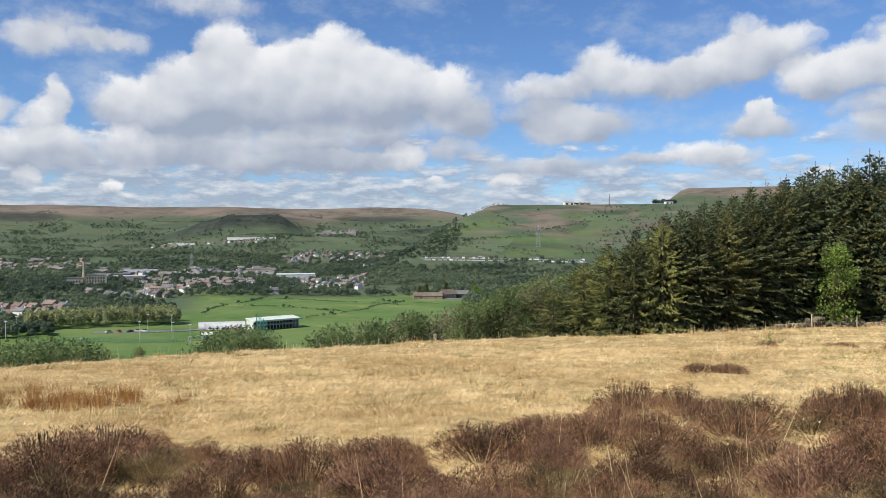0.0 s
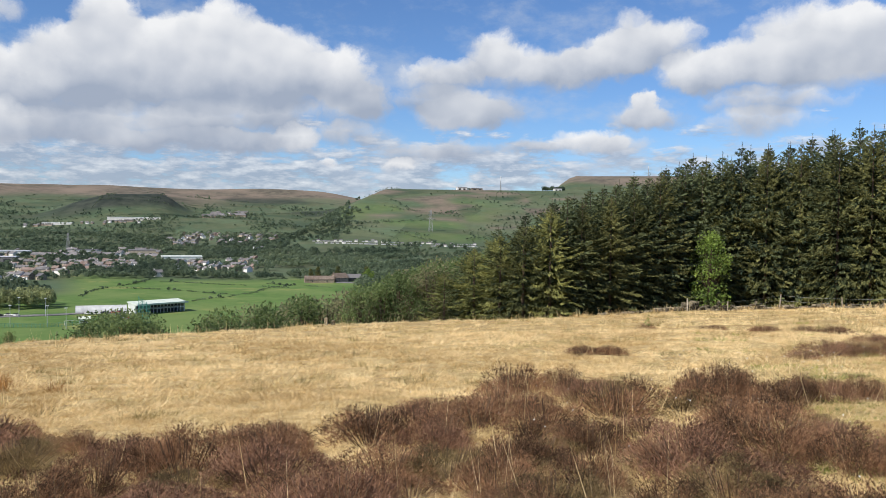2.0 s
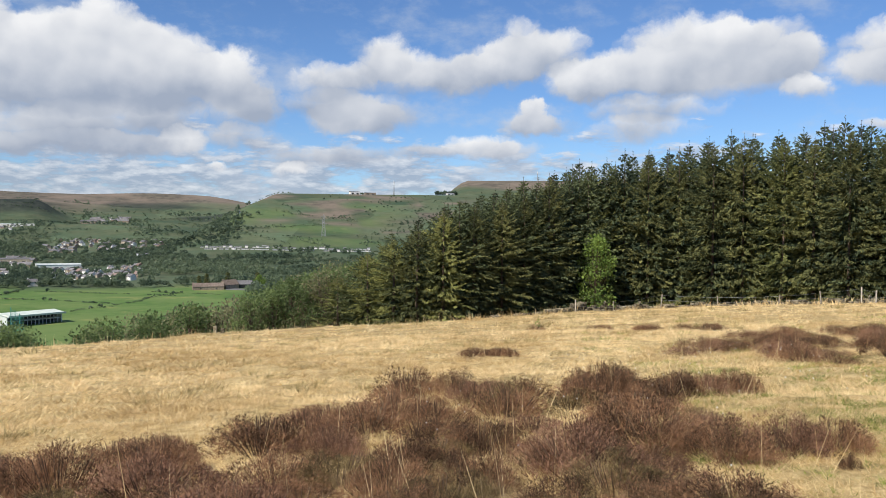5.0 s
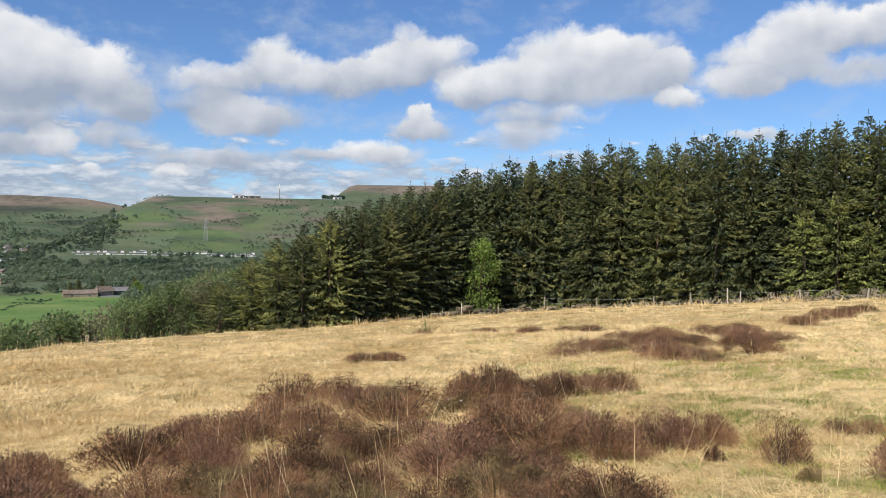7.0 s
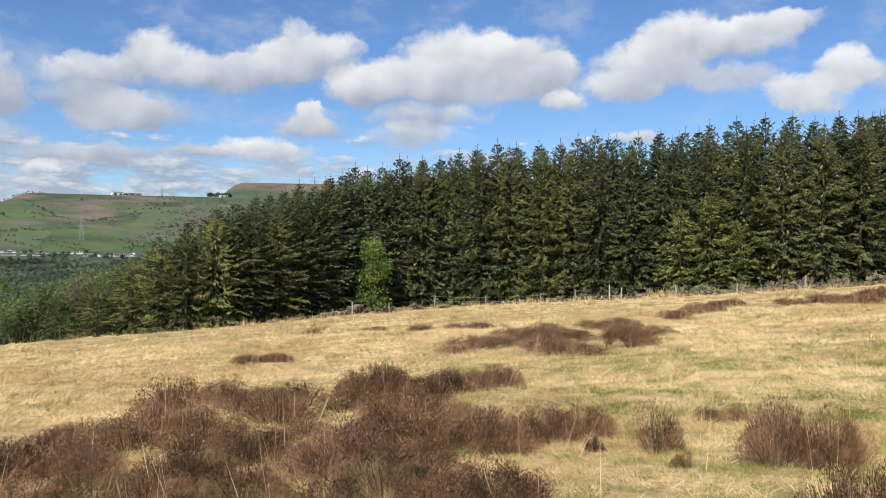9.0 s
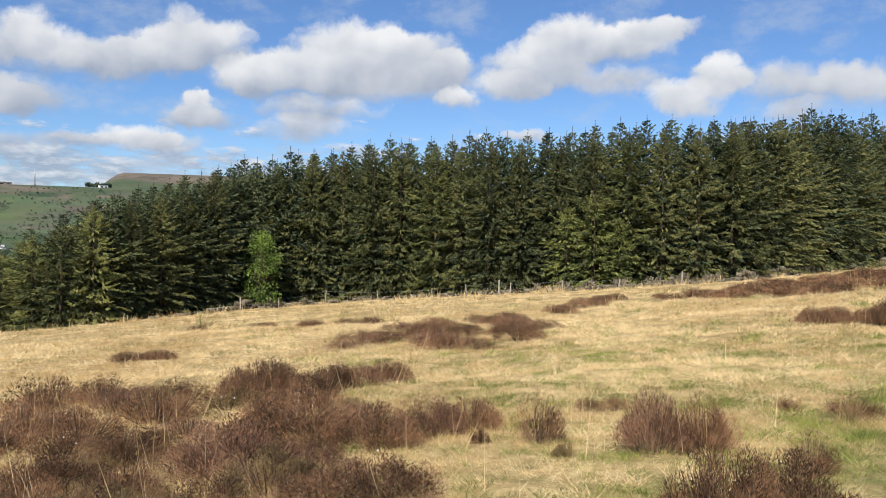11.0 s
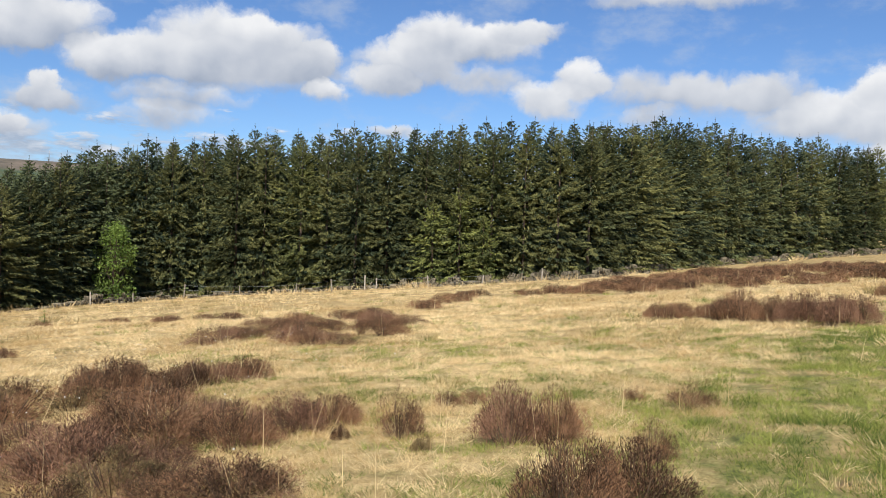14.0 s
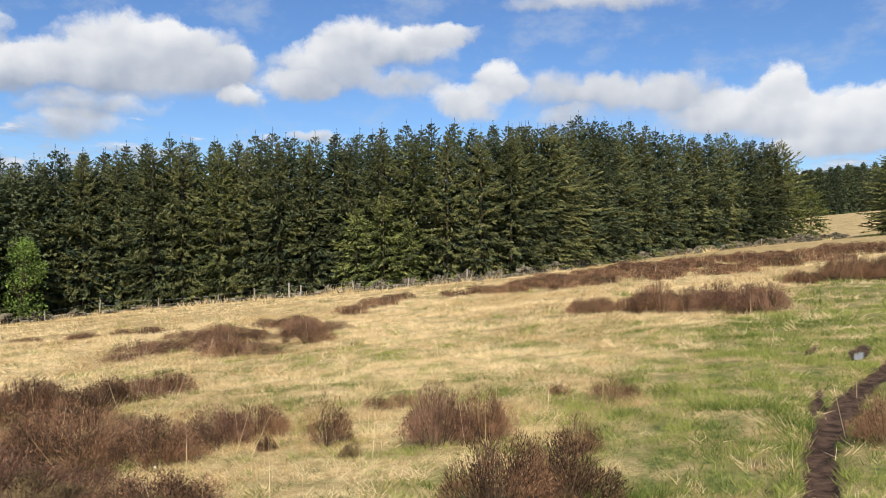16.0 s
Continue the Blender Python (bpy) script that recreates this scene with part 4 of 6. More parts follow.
for k in range(9):
    u = k / 8
    heaths.place(7, at(21.6 + 9 * u + rng.normal(0, 0.3), 20.6 + 4.6 * u + rng.normal(0, 0.3), (1.2, 1.2, 0.9), k, 0.02))
    heaths.place(6, at(15.3 + 1.6 * u + rng.normal(0, 0.4), 30.5 - 6.0 * u + rng.normal(0, 0.4), (1.0, 1.0, 0.6), k, 0.02))

# ---- grass ----
def grass(name, count, lo, hi, want, size, width, mat, label, lean=(0.5, 1.5), a_lo=-36, a_hi=92, fall=1.0):
    """Blades in tussocks between two distances; want(x, y): share kept."""
    tuss = count // 22
    r = (lo ** fall + rng.uniform(0, 1, tuss) * (hi ** fall - lo ** fall)) ** (1 / fall)
    a = rng.uniform(a_lo, a_hi, tuss)
    keep = (r < edge(a) + np.where(a < 12, 9, 1.5))
    x, y = polar(a, r)
    keep &= rng.uniform(0, 1, tuss) < want(x, y) * np.clip(0.62 + 0.75 * lumps(x, y, 0.8 + hi / 45, 6) + 0.35 * lumps(x, y, 3 + hi / 12, 2), 0.06, 1)
    x, y, r = x[keep], y[keep], r[keep]
    n = 22
    comb = 2.0 * lumps(x, y, 6, 1) + rng.normal(0, 1.6, len(x))
    grow = (0.35 + 1.5 * rng.uniform(0, 1, len(x)) ** 1.8) * (1 + 0.25 * lumps(x, y, 3, 4))
    X, Y, C, S, D = [np.repeat(q, n) for q in (x, y, comb, grow, r)]
    N = len(X)
    th = rng.uniform(0, 2 * np.pi, N)
    rad = 0.10 * np.sqrt(rng.uniform(0, 1, N)) * (0.7 + D / 18)
    X, Y = X + np.cos(th) * rad, Y + np.sin(th) * rad
    ok = muddy(X, Y) < rng.uniform(0.25, 0.95, N)
    X, Y, C, S, D, th = X[ok], Y[ok], C[ok], S[ok], D[ok], th[ok]
    N = len(X)
    tilt = rng.uniform(lean[0], lean[1], N)
    dirn = C + rng.normal(0, 1.1, N)
    way = unit(np.stack([np.cos(dirn) * tilt + 0.6 * np.cos(th), np.sin(dirn) * tilt + 0.6 * np.sin(th), np.ones(N)], 1))
    base = np.stack([X, Y, ground_height(X, Y) - 0.01], 1)
    v, f = blades(base, way, size * S * rng.uniform(0.5, 1.2, N), width * (0.45 + D / 12) * rng.uniform(0.7, 1.4, N))
    return tagged(new(name, np_mesh(name, v, f, mat)), label, "grass", kind="stuff")


def dry(x, y):
    return np.clip(1.06 - 1.6 * greenness(x, y), 0.06, 1)


grass("dry_grass", 950000, 3.9, 14, dry, 0.090, 0.0042, M_STRAW, "matted straw-coloured moor grass", (0.7, 2.6))
grass("dry_grass", 700000, 13, 34, dry, 0.135, 0.0068, M_STRAW, "straw-coloured moor grass in tussocks", (0.8, 2.4))
grass("dry_grass", 330000, 32, 78, dry, 0.15, 0.0080, M_STRAW, "straw-coloured moor grass over the brow", (0.6, 2.0))
grass("green_grass", 1300000, 3.9, 18, lambda x, y: greenness(x, y) ** 1.1, 0.058, 0.0056, M_GREEN, "short fresh green grass along the path", (0.3, 1.5), 25, 92)
grass("green_grass", 230000, 16.5, 46, lambda x, y: greenness(x, y) ** 1.2, 0.14, 0.007, M_GREEN, "fresh green grass patches in the pasture", (0.3, 1.4), 25, 92)


def tussocky(x, y):
    """Where coarser tufts stand out of the matted grass."""
    spots = lumps(x, y, 1.7, 4.0) * 0.6 + lumps(x, y, 0.9, 7.0) * 0.5 + 0.4 * lumps(x, y, 9, 2.0)
    return smooth_step(0.42, 0.62, spots) * np.clip(1 - 1.2 * greenness(x, y), 0, 1)


M_TUSSOCK = material("olive_straw_tufts", (0.17, 0.135, 0.050), (0.60, 0.49, 0.23), 2.0, 0.85, island=0.4, through=0.3, random=0, stain=0.5)
grass("grass_tussocks", 420000, 7, 24, tussocky, 0.17, 0.0056, M_TUSSOCK, "coarse olive and straw grass tufts in the pasture", (0.2, 1.1))
grass("grass_tussocks", 420000, 22, 60, tussocky, 0.22, 0.0068, M_TUSSOCK, "coarse olive grass tufts near the brow", (0.2, 1.0))


def near_wall(x, y):
    d = edge(np.degrees(np.arctan2(x, y))) - np.hypot(x, y)
    return smooth_step(4.5, 1.2, d) * 0.9


grass("tall_grass", 150000, 45, 132, near_wall, 0.40, 0.0065, M_STRAW, "tall pale grass along the foot of the wall", (0.1, 0.7), 16, 82)

# ---- houses ----
def house_thing(name, length, depth, eaves, ridge, wall, roof, label, category, chimneys=1, group="town houses"):
    """A gabled house with walls, a roof with eaves and chimney stacks; its front looks along -y."""
    t = thing(name, label, category, group=group)
    bm = bmesh.new()
    pts = [(-depth / 2, -1.5), (depth / 2, -1.5), (depth / 2, eaves), (0, ridge), (-depth / 2, eaves)]
    ends = [[bm.verts.new((sx * length / 2, py, pz)) for py, pz in pts] for sx in (-1, 1)]
    bm.faces.new(ends[0]); bm.faces.new(ends[1][::-1])
    for i in range(5):
        j = (i + 1) % 5
        bm.faces.new((ends[0][i], ends[0][j], ends[1][j], ends[1][i]))
    part("wall", bm, wall, t)
    bm = bmesh.new()
    for side in (-1, 1):
        run = depth / 2 + 0.45
        drop = (ridge - eaves) * run / (depth / 2)
        low, top = (side * run, ridge - drop + 0.08), (0, ridge + 0.08)
        vs = []
        for up in (0.0, 0.22):
            for sx in (-1, 1):
                vs.append([bm.verts.new((sx * (length / 2 + 0.35), py, pz + up)) for py, pz in (low, top)])
        a, b, c, d = vs
        for q in ((a[0], a[1], b[1], b[0]), (c[0], d[0], d[1], c[1]), (a[0], b[0], d[0], c[0]), (a[0], c[0], c[1], a[1]), (b[0], b[1], d[1], d[0])):
            bm.faces.new(q)
    part("roof", bm, roof, t)
    for k in range(chimneys):
        bm = bmesh.new()
        add_box(bm, 0.9, 0.7, 1.9, -length / 2 + 0.8 + k * (length - 1.6) / max(1, chimneys - 1), 0, ridge - 0.6)
        part("chimney", bm, wall, t)
    for k in range(2):
        wx = -length / 2 + (k + 0.5) * length / 2
        for wz in ((3.4,) if eaves > 4.4 else (0.9,)):
            bm = bmesh.new()
            add_box(bm, 1.3, 0.12, 1.3, wx, -depth / 2 - 0.03, wz)
            part("window", bm, M_GLASS, t)
    return t


town = Pool([house_thing("house", 8.5, 8, 5.0, 7.8, M_HOUSE_STONE, M_SLATE, "stone house with a grey slate roof", "house"),
             house_thing("house", 9.5, 8, 5.0, 7.6, M_RENDER, M_SLATE, "white rendered house under a slate roof", "house"),
             house_thing("house", 9, 8.5, 5.0, 8.0, M_BRICK, M_TILE_ROOF, "brown brick house with a brown tiled roof", "house"),
             house_thing("bungalow", 11, 8, 2.8, 5.4, M_RENDER, M_TILE_ROOF, "pale bungalow with a brown tiled roof", "house"),
             house_thing("terrace", 26, 8, 5.2, 8.0, M_HOUSE_STONE, M_SLATE, "stone terrace row with slate roofs", "terrace", 3),
             house_thing("mobile_home", 12, 4.2, 2.6, 3.5, M_SHEET_WHITE, M_SLATE, "low pale mobile home in a park", "mobile home", 0)])


house_spots = [tuple(map(float, polar(-24.8 + 0.4 * k, 1165 - 12 * (k % 2)))) for k in range(6)]


def street(count, a0, a1, r0, r1, kinds, turn, size=1.0):
    """Houses along parallel streets inside a sector."""
    for k in range(count):
        a, r = rng.uniform(a0, a1), rng.uniform(r0, r1)
        x, y = map(float, polar(a, r))
        u = round((x * math.sin(turn) + y * math.cos(turn)) / 34) * 34 - (x * math.sin(turn) + y * math.cos(turn))
        x, y = x + u * math.sin(turn), y + u * math.cos(turn)
        s = size * rng.uniform(0.9, 1.15)
        if 5 not in kinds:
            house_spots.append((x, y))
        town.place(int(rng.choice(kinds)), Matrix.Translation((x, y, float(land(x, y)))) @ Matrix.Rotation(-turn + rng.normal(0, 0.08) + rng.choice([0, math.pi]), 4, "Z") @ Matrix.Diagonal((s, s, s, 1)))


street(18, -29.5, -25.2, 690, 800, [2, 2, 3, 1, 0], 0.3, 0.92)
street(22, -24.5, -17.0, 880, 1010, [0, 0, 1, 3], 0.5, 0.9)
street(70, -20.5, -13.5, 1020, 1300, [0, 0, 0, 1, 3, 2], 0.2, 0.85)
street(46, -10.3, -5.2, 1010, 1260, [0, 0, 1, 1, 2], 0.9, 0.88)
street(48, -23.5, -12, 1380, 1700, [0, 4, 1, 4], 0.6)
street(44, -29.5, -24.0, 1650, 2200, [2, 2, 0, 4], 0.4, 1.1)
street(80, -11.0, -3.4, 1980, 2560, [0, 4, 4, 4, 2, 1], 1.15, 1.15)
street(24, -8.8, -6.2, 3080, 3260, [1, 4, 0], 0.2, 1.4)
street(130, -1.5, 10.0, 1528, 1585, [5, 5, 5, 5, 5, 1], 0.1, 0.52)
street(22, -20, -12.0, 2800, 2900, [1, 4, 0], 0.1, 1.0)
for a, r in ((-11.9, 940), (-8.4, 2350), (0.9, 2060)):
    x, y = map(float, polar(a, r))
    town.place(1, Matrix.Translation((x, y, float(land(x, y)))) @ Matrix.Rotation(0.4, 4, "Z"))



# ---- woods and hedges of the valley ----
def far_trees(name, x, y, radius, tall, label, pieces=26, mat=M_WOOD_FAR, fine=0.85):
    """Many small crowns of loose leaf clumps, in one object."""
    n = len(x)
    z = land(x, y)
    R, Hh = np.repeat(radius, pieces), np.repeat(tall, pieces)
    C = np.stack([np.repeat(x, pieces), np.repeat(y, pieces), np.repeat(z, pieces)], 1)
    d = unit(rng.normal(size=(n * pieces, 3)))
    d[:, 2] = np.abs(d[:, 2]) * rng.choice([1, 1, -0.6], n * pieces)
    off = d * rng.uniform(0.55, 1.0, n * pieces)[:, None]
    base = C + np.stack([off[:, 0] * R, off[:, 1] * R, Hh * (0.52 + 0.46 * off[:, 2])], 1)
    way = unit(np.cross(d, rng.normal(size=(n * pieces, 3))) + 0.3 * d)
    v, f = blades(base - way * (R * fine * 0.5)[:, None], way, R * fine * rng.uniform(0.7, 1.3, n * pieces), R * fine * rng.uniform(0.7, 1.2, n * pieces))
    return tagged(new(name, np_mesh(name, v, f, mat)), label, "trees", kind="stuff")


def scatter(count, a0, a1, r0, r1, keep, lo, hi, grow=0.0):
    a = rng.uniform(a0, a1, count)
    r = np.sqrt(rng.uniform(r0 ** 2, r1 ** 2, count))
    x, y = polar(a, r)
    k = keep(x, y, a, r) > rng.uniform(0, 1, count)
    if len(house_spots):
        hs = np.array(house_spots)
        front = hs * (1 - 13 / np.hypot(hs[:, 0], hs[:, 1]))[:, None]
        for c, reach in ((hs, 7), (front, 12)):
            for q in range(0, len(c), 40):
                d2 = (x[:, None] - c[None, q:q + 40, 0]) ** 2 + (y[:, None] - c[None, q:q + 40, 1]) ** 2
                k &= (d2 > reach ** 2).all(axis=1)
    x, y, r = x[k], y[k], r[k]
    radius = rng.uniform(lo, hi, len(x)) * (1 + grow * r / 1000)
    return x, y, radius, radius * rng.uniform(1.7, 2.4, len(x))


def town_woods(x, y, a, r):
    w = smooth_step(-0.55, 0.15, lumps(x, y, 240, 1.5) + 0.4 * lumps(x, y, 90, 3))
    w = np.where((a > -18.5) & (a < 1.5) & (r < 900 + 40 * lumps(x, y, 200, 3)), 0.0, w)
    w = w * np.where((a > -11.5) & (a < -3) & (r > 1960) & (r < 2600), 0.35, 1.0) * np.where((a > -2) & (r > 1440) & (r < 1590), 0.15, 1.0)
    return np.where((r < 570) | ((a > -28.5) & (a < -17.5) & (r < 665)), 0.0, w)


def upland(x, y, a, r):
    z = land(x, y)
    return smooth_step(-0.1, 0.6, lumps(x, y, 330, 2.2) + 0.3 * lumps(x, y, 120, 5)) * smooth_step(120, 20, z) * 0.9 * np.where((a > -20) & (a < -9) & (z > 30), 0.08, 1.0)


def flank(x, y, a, r):
    return smooth_step(-0.4, 0.3, lumps(x, y, 260, 0.4)) * smooth_step(2.5, -0.5, a - (r - 2000) / 420) * 0.9 * smooth_step(72, 40, land(x, y))


def scrub(x, y, a, r):
    line = np.exp(-((a - 12.5 - 0.004 * (r - 1900)) / 2.2) ** 2)
    return 0.9 * line * smooth_step(-0.6, 0.3, lumps(x, y, 160, 3)) + 0.22 * smooth_step(0.35, 0.6, lumps(x, y, 170, 9))


far_trees("valley_woods", *scatter(7000, -33, 14, 570, 1500, town_woods, 2.6, 5.0), "mixed spring woods and garden trees round the town", 64, M_WOOD_FAR, 0.48)
far_trees("valley_woods", *scatter(6500, -33, 14, 1450, 2600, lambda x, y, a, r: town_woods(x, y, a, r) * smooth_step(2.5, -1.0, a - (r - 1450) / 400 * 0 - np.where(r > 1560, 0, 14)), 3.5, 6.0), "darker woods beyond the town", 34, M_WOOD_FAR, 0.7)
far_trees("moor_edge_trees", *scatter(9000, -33, 1.5, 2500, 3700, upland, 3.6, 6.5), "woods and shelter belts under the moors", 10)
hx, hy = [], []
for k in range(330):
    a, r = rng.uniform(-33, 22), rng.uniform(1500, 3900)
    x, y = map(float, polar(a, r))
    if (a > 1 and r > 2400) or float(land(x, y)) > (120 if a < -6 else 62) or (a > 0 and rng.uniform() < 0.6):
        continue
    th = 0.35 + 0.4 * math.sin(x / 700) + rng.choice([0, math.pi / 2]) + rng.normal(0, 0.1)
    u = np.arange(0, rng.uniform(80, 260), 7.5)
    u = u[rng.uniform(0, 1, len(u)) < 0.8]
    hx.append(x + u * math.cos(th) + rng.normal(0, 1.5, len(u))); hy.append(y + u * math.sin(th) + rng.normal(0, 1.5, len(u)))
hx, hy = np.concatenate(hx), np.concatenate(hy)
hr = rng.uniform(1.6, 4.2, len(hx))
far_trees("field_hedges", hx, hy, hr, hr * 1.8, "straggling hedgerows between the upland fields", 9)
far_trees("slope_woods", *scatter(2600, -8, 3.5, 1750, 2450, flank, 4.0, 6.5), "oak woods climbing the end of the ridge", 20)
far_trees("slope_scrub", *scatter(1700, 1.0, 22, 1600, 2380, scrub, 1.6, 3.2), "scattered hawthorn scrub on the green ridge", 16)
# tall poplars and willows behind the playing field, pale in bud
ex, ey, er, _ = scatter(300, -27.5, -18.2, 605, 650, lambda x, y, a, r: 0.9 + 0 * x, 1.7, 2.8)
far_trees("field_edge_trees", ex, ey, er, rng.uniform(9.5, 14.5, len(ex)), "pale budding poplars behind the playing field", 110, M_POPLAR, 0.50)
far_trees("field_edge_hedge", *scatter(260, -33, -26.0, 560, 660, lambda x, y, a, r: 0.9 + 0 * x, 2.6, 4.2), "green trees beside the playing field", 110, M_WOOD_FAR, 0.42)
bx, by = [], []
for (a0, r0), (a1, r1) in (((-15.5, 800), (-6.5, 690)), ((-12, 860), (-3.0, 760)), ((-9.5, 640), (-6.0, 700)), ((-6.5, 690), (-3.2, 800)), ((-8, 905), (0.5, 880)), ((-5.0, 820), (-0.2, 770)), ((-17, 700), (-12, 900))):
    n = int(math.hypot(r1 - r0, math.radians(a1 - a0) * 750) / 1.0)
    u = np.linspace(0, 1, n)
    u = u[lumps(u * 60, u * 35 + a0, 9, a0) > -0.25]
    px, py = polar(a0 + (a1 - a0) * u + 0.25 * np.sin(u * 9 + a0), r0 + (r1 - r0) * u)
    bx.append(px + rng.normal(0, 1.4, len(u))); by.append(py + rng.normal(0, 1.4, len(u)))
bx, by = np.concatenate(bx), np.concatenate(by)
br = rng.uniform(0.35, 0.85, len(bx)) * np.where(rng.uniform(0, 1, len(bx)) < 0.04, 2.6, 1.0)
far_trees("park_hedges", bx, by, br, br * 1.5, "low rough banks and scrub lines across the meadows", 16)

# ---- broadleaved trees on the slope below the brow ----
leaf_models = [broadleaf("hillside_tree", broadleaf_shapes(9, 6.0, 2400, 0.27, 44), M_LEAF, "green spring tree on the slope below the field", "tree", "hillside trees"),
               broadleaf("hillside_tree", broadleaf_shapes(9, 5.0, 2300, 0.26, 44), M_LEAF, "young birch in new leaf below the brow", "tree", "hillside trees"),
               broadleaf("hillside_tree", broadleaf_shapes(9, 5.5, 1900, 0.25, 40), M_LEAF_BUD, "brownish tree still in bud on the slope", "tree", "hillside trees"),
               broadleaf("hillside_tree", broadleaf_shapes(9, 6.2, 2300, 0.27, 40), M_LEAF_BRIGHT, "fresh green tree on the wooded slope", "tree", "hillside trees")]
leaf_models.append(broadleaf("hillside_bush", broadleaf_shapes(9, 7.5, 4200, 0.21, 60), M_LEAF, "dense rounded olive-green bush under the brow", "bush", "hillside bushes"))
hill_trees = Pool(leaf_models)
SLOPE_AZ, SLOPE_EL = [-9.2, -8, -3, 0, 3, 6, 9, 12], [-6.5, -6.0, -5.4, -4.9, -4.0, -2.8, -2.0, -1.5]
planted = 0
while planted < 92:
    a, r = rng.uniform(-9, 11.5), rng.uniform(30, 150)
    r += float(edge(a))
    x, y = map(float, polar(a, r))
    h = 1.6 + r * math.tan(radians(float(np.interp(a, SLOPE_AZ, SLOPE_EL)) - abs(rng.normal(0, 0.45)))) - gz(x, y)
    if 3.5 < h < 16:
        planted += 1
        s = h / 9
        w = max(0.75, min(1.25, s)) * rng.uniform(0.9, 1.2)
        kind = int(rng.choice([0, 1, 2, 3], p=[0.42, 0.3, 0.24, 0.04]))
        hill_trees.place(kind, at(x, y, (w, w, s), rng.uniform(0, 6.28), 0.1))
for a0, a1, top, n in ((-31, -23.2, -6.75, 24), (-16.0, -12.4, -6.35, 14)):
    for k in range(n):
        a = a0 + (a1 - a0) * (k + rng.uniform(0.2, 0.8)) / n
        mid = 1 - abs(2 * (a - a0) / (a1 - a0) - 1) ** 2 * 0.6
        r = rng.uniform(95, 125)
        x, y = map(float, polar(a, r))
        h = 1.6 + r * math.tan(radians(top - 0.45 + 0.75 * mid - abs(rng.normal(0, 0.15)))) - gz(x, y)
        wide = max(0.62, h / 9) * 1.05
        hill_trees.place(4, at(x, y, (wide, wide, h / 9), rng.uniform(0, 6.28), 0.1))
x, y = map(float, polar(-20.6, 46))
h = 1.6 + 46 * math.tan(radians(-6.95)) - gz(x, y)
hill_trees.place(1, at(x, y, (0.26, 0.26, h / 9), 1.0, 0.05))

# ---- works, mill and sheds ----
def shed(name, a, r, length, depth, tall, turn, wall, roof, label, doors=3):
    """A long low works building with a shallow roof and dark door bays."""
    x, y = map(float, polar(a, r))
    t = thing(name, label, "industrial building", Matrix.Translation((x, y, float(land(x, y)))) @ Matrix.Rotation(turn, 4, "Z"))
    bm = bmesh.new()
    add_box(bm, length, depth, tall + 2, 0, 0, -2)
    part("wall", bm, wall, t)
    bm = bmesh.new()
    vs = add_box(bm, length + 1.0, depth + 1.0, 1.4, 0, 0, tall)
    for v in vs:
        if v.co.z > tall + 0.7:
            v.co.y *= 0.15
    part("roof", bm, roof, t)
    for k in range(doors):
        bm = bmesh.new()
        add_box(bm, length / doors * 0.45, 0.3, tall * 0.6, -length / 2 + (k + 0.5) * length / doors, -depth / 2 - 0.05, 0.0)
        part("door", bm, M_DARK, t)
    return t


shed("warehouse", -10.4, 1290, 58, 34, 9, 0.25, M_CLAD, M_CLAD, "white clad warehouse with a pale roof")
shed("factory", -13.3, 2900, 175, 40, 8, 0.1, M_RENDER, M_CLAD, "long white factory under the moors", 0)
shed("factory", -18.0, 2900, 90, 30, 7, 0.1, M_RENDER, M_CLAD, "long low white factory building", 0)
shed("works_shed", -21.6, 1330, 62, 24, 7, 0.1, M_SLATE, M_GREY_SHEET, "grey works shed with a pale roof")
shed("works_shed", -20.6, 1500, 56, 24, 9, 0.2, M_RENDER, M_GREY_SHEET, "white works hall in the town")
shed("works_shed", -16.6, 1560, 60, 30, 8, 0.0, M_STEEL, M_SLATE, "blue-grey works hall with a flat roof")
shed("works_shed", -22.6, 1420, 70, 28, 7, 0.15, M_SLATE, M_SLATE, "dark works hall with a flat roof")
shed("works_shed", -12.9, 1470, 44, 16, 11, 0.2, M_HOUSE_STONE, M_SLATE, "long stone works building")
shed("works_shed", -4.9, 1540, 40, 20, 6, 0.2, M_STEEL, M_SLATE, "low works building among dark trees")
shed("farm_barn", 8.9, 2452, 30, 14, 8, 0.2, M_RENDER, M_SLATE, "white farm building on the ridge top", 2)
shed("farm_barn", 10.0, 2455, 34, 12, 5, 0.1, M_HOUSE_STONE, M_SLATE, "low stone farm range on the ridge", 2)
shed("farmhouse", 15.7, 2440, 24, 10, 6, 0.2, M_RENDER, M_SLATE, "white farmhouse beside dark trees", 2)
far_trees("farm_trees", *scatter(60, 14.7, 16.2, 2450, 2520, lambda x, y, a, r: 1 + 0 * x, 4.5, 6.5), "dark shelter trees round the ridge farm", 26)
far_trees("farm_trees", *scatter(26, 8.9, 10.4, 2460, 2500, lambda x, y, a, r: 1 + 0 * x, 2.5, 3.5), "low trees beside the ridge-top farm", 20)

mx, my = map(float, polar(-24.0, 1180))
mill = thing("textile_mill", "pale stone mill with a tall tapering chimney", "mill", Matrix.Translation((mx, my, float(land(mx, my)))) @ Matrix.Rotation(0.40, 4, "Z"))
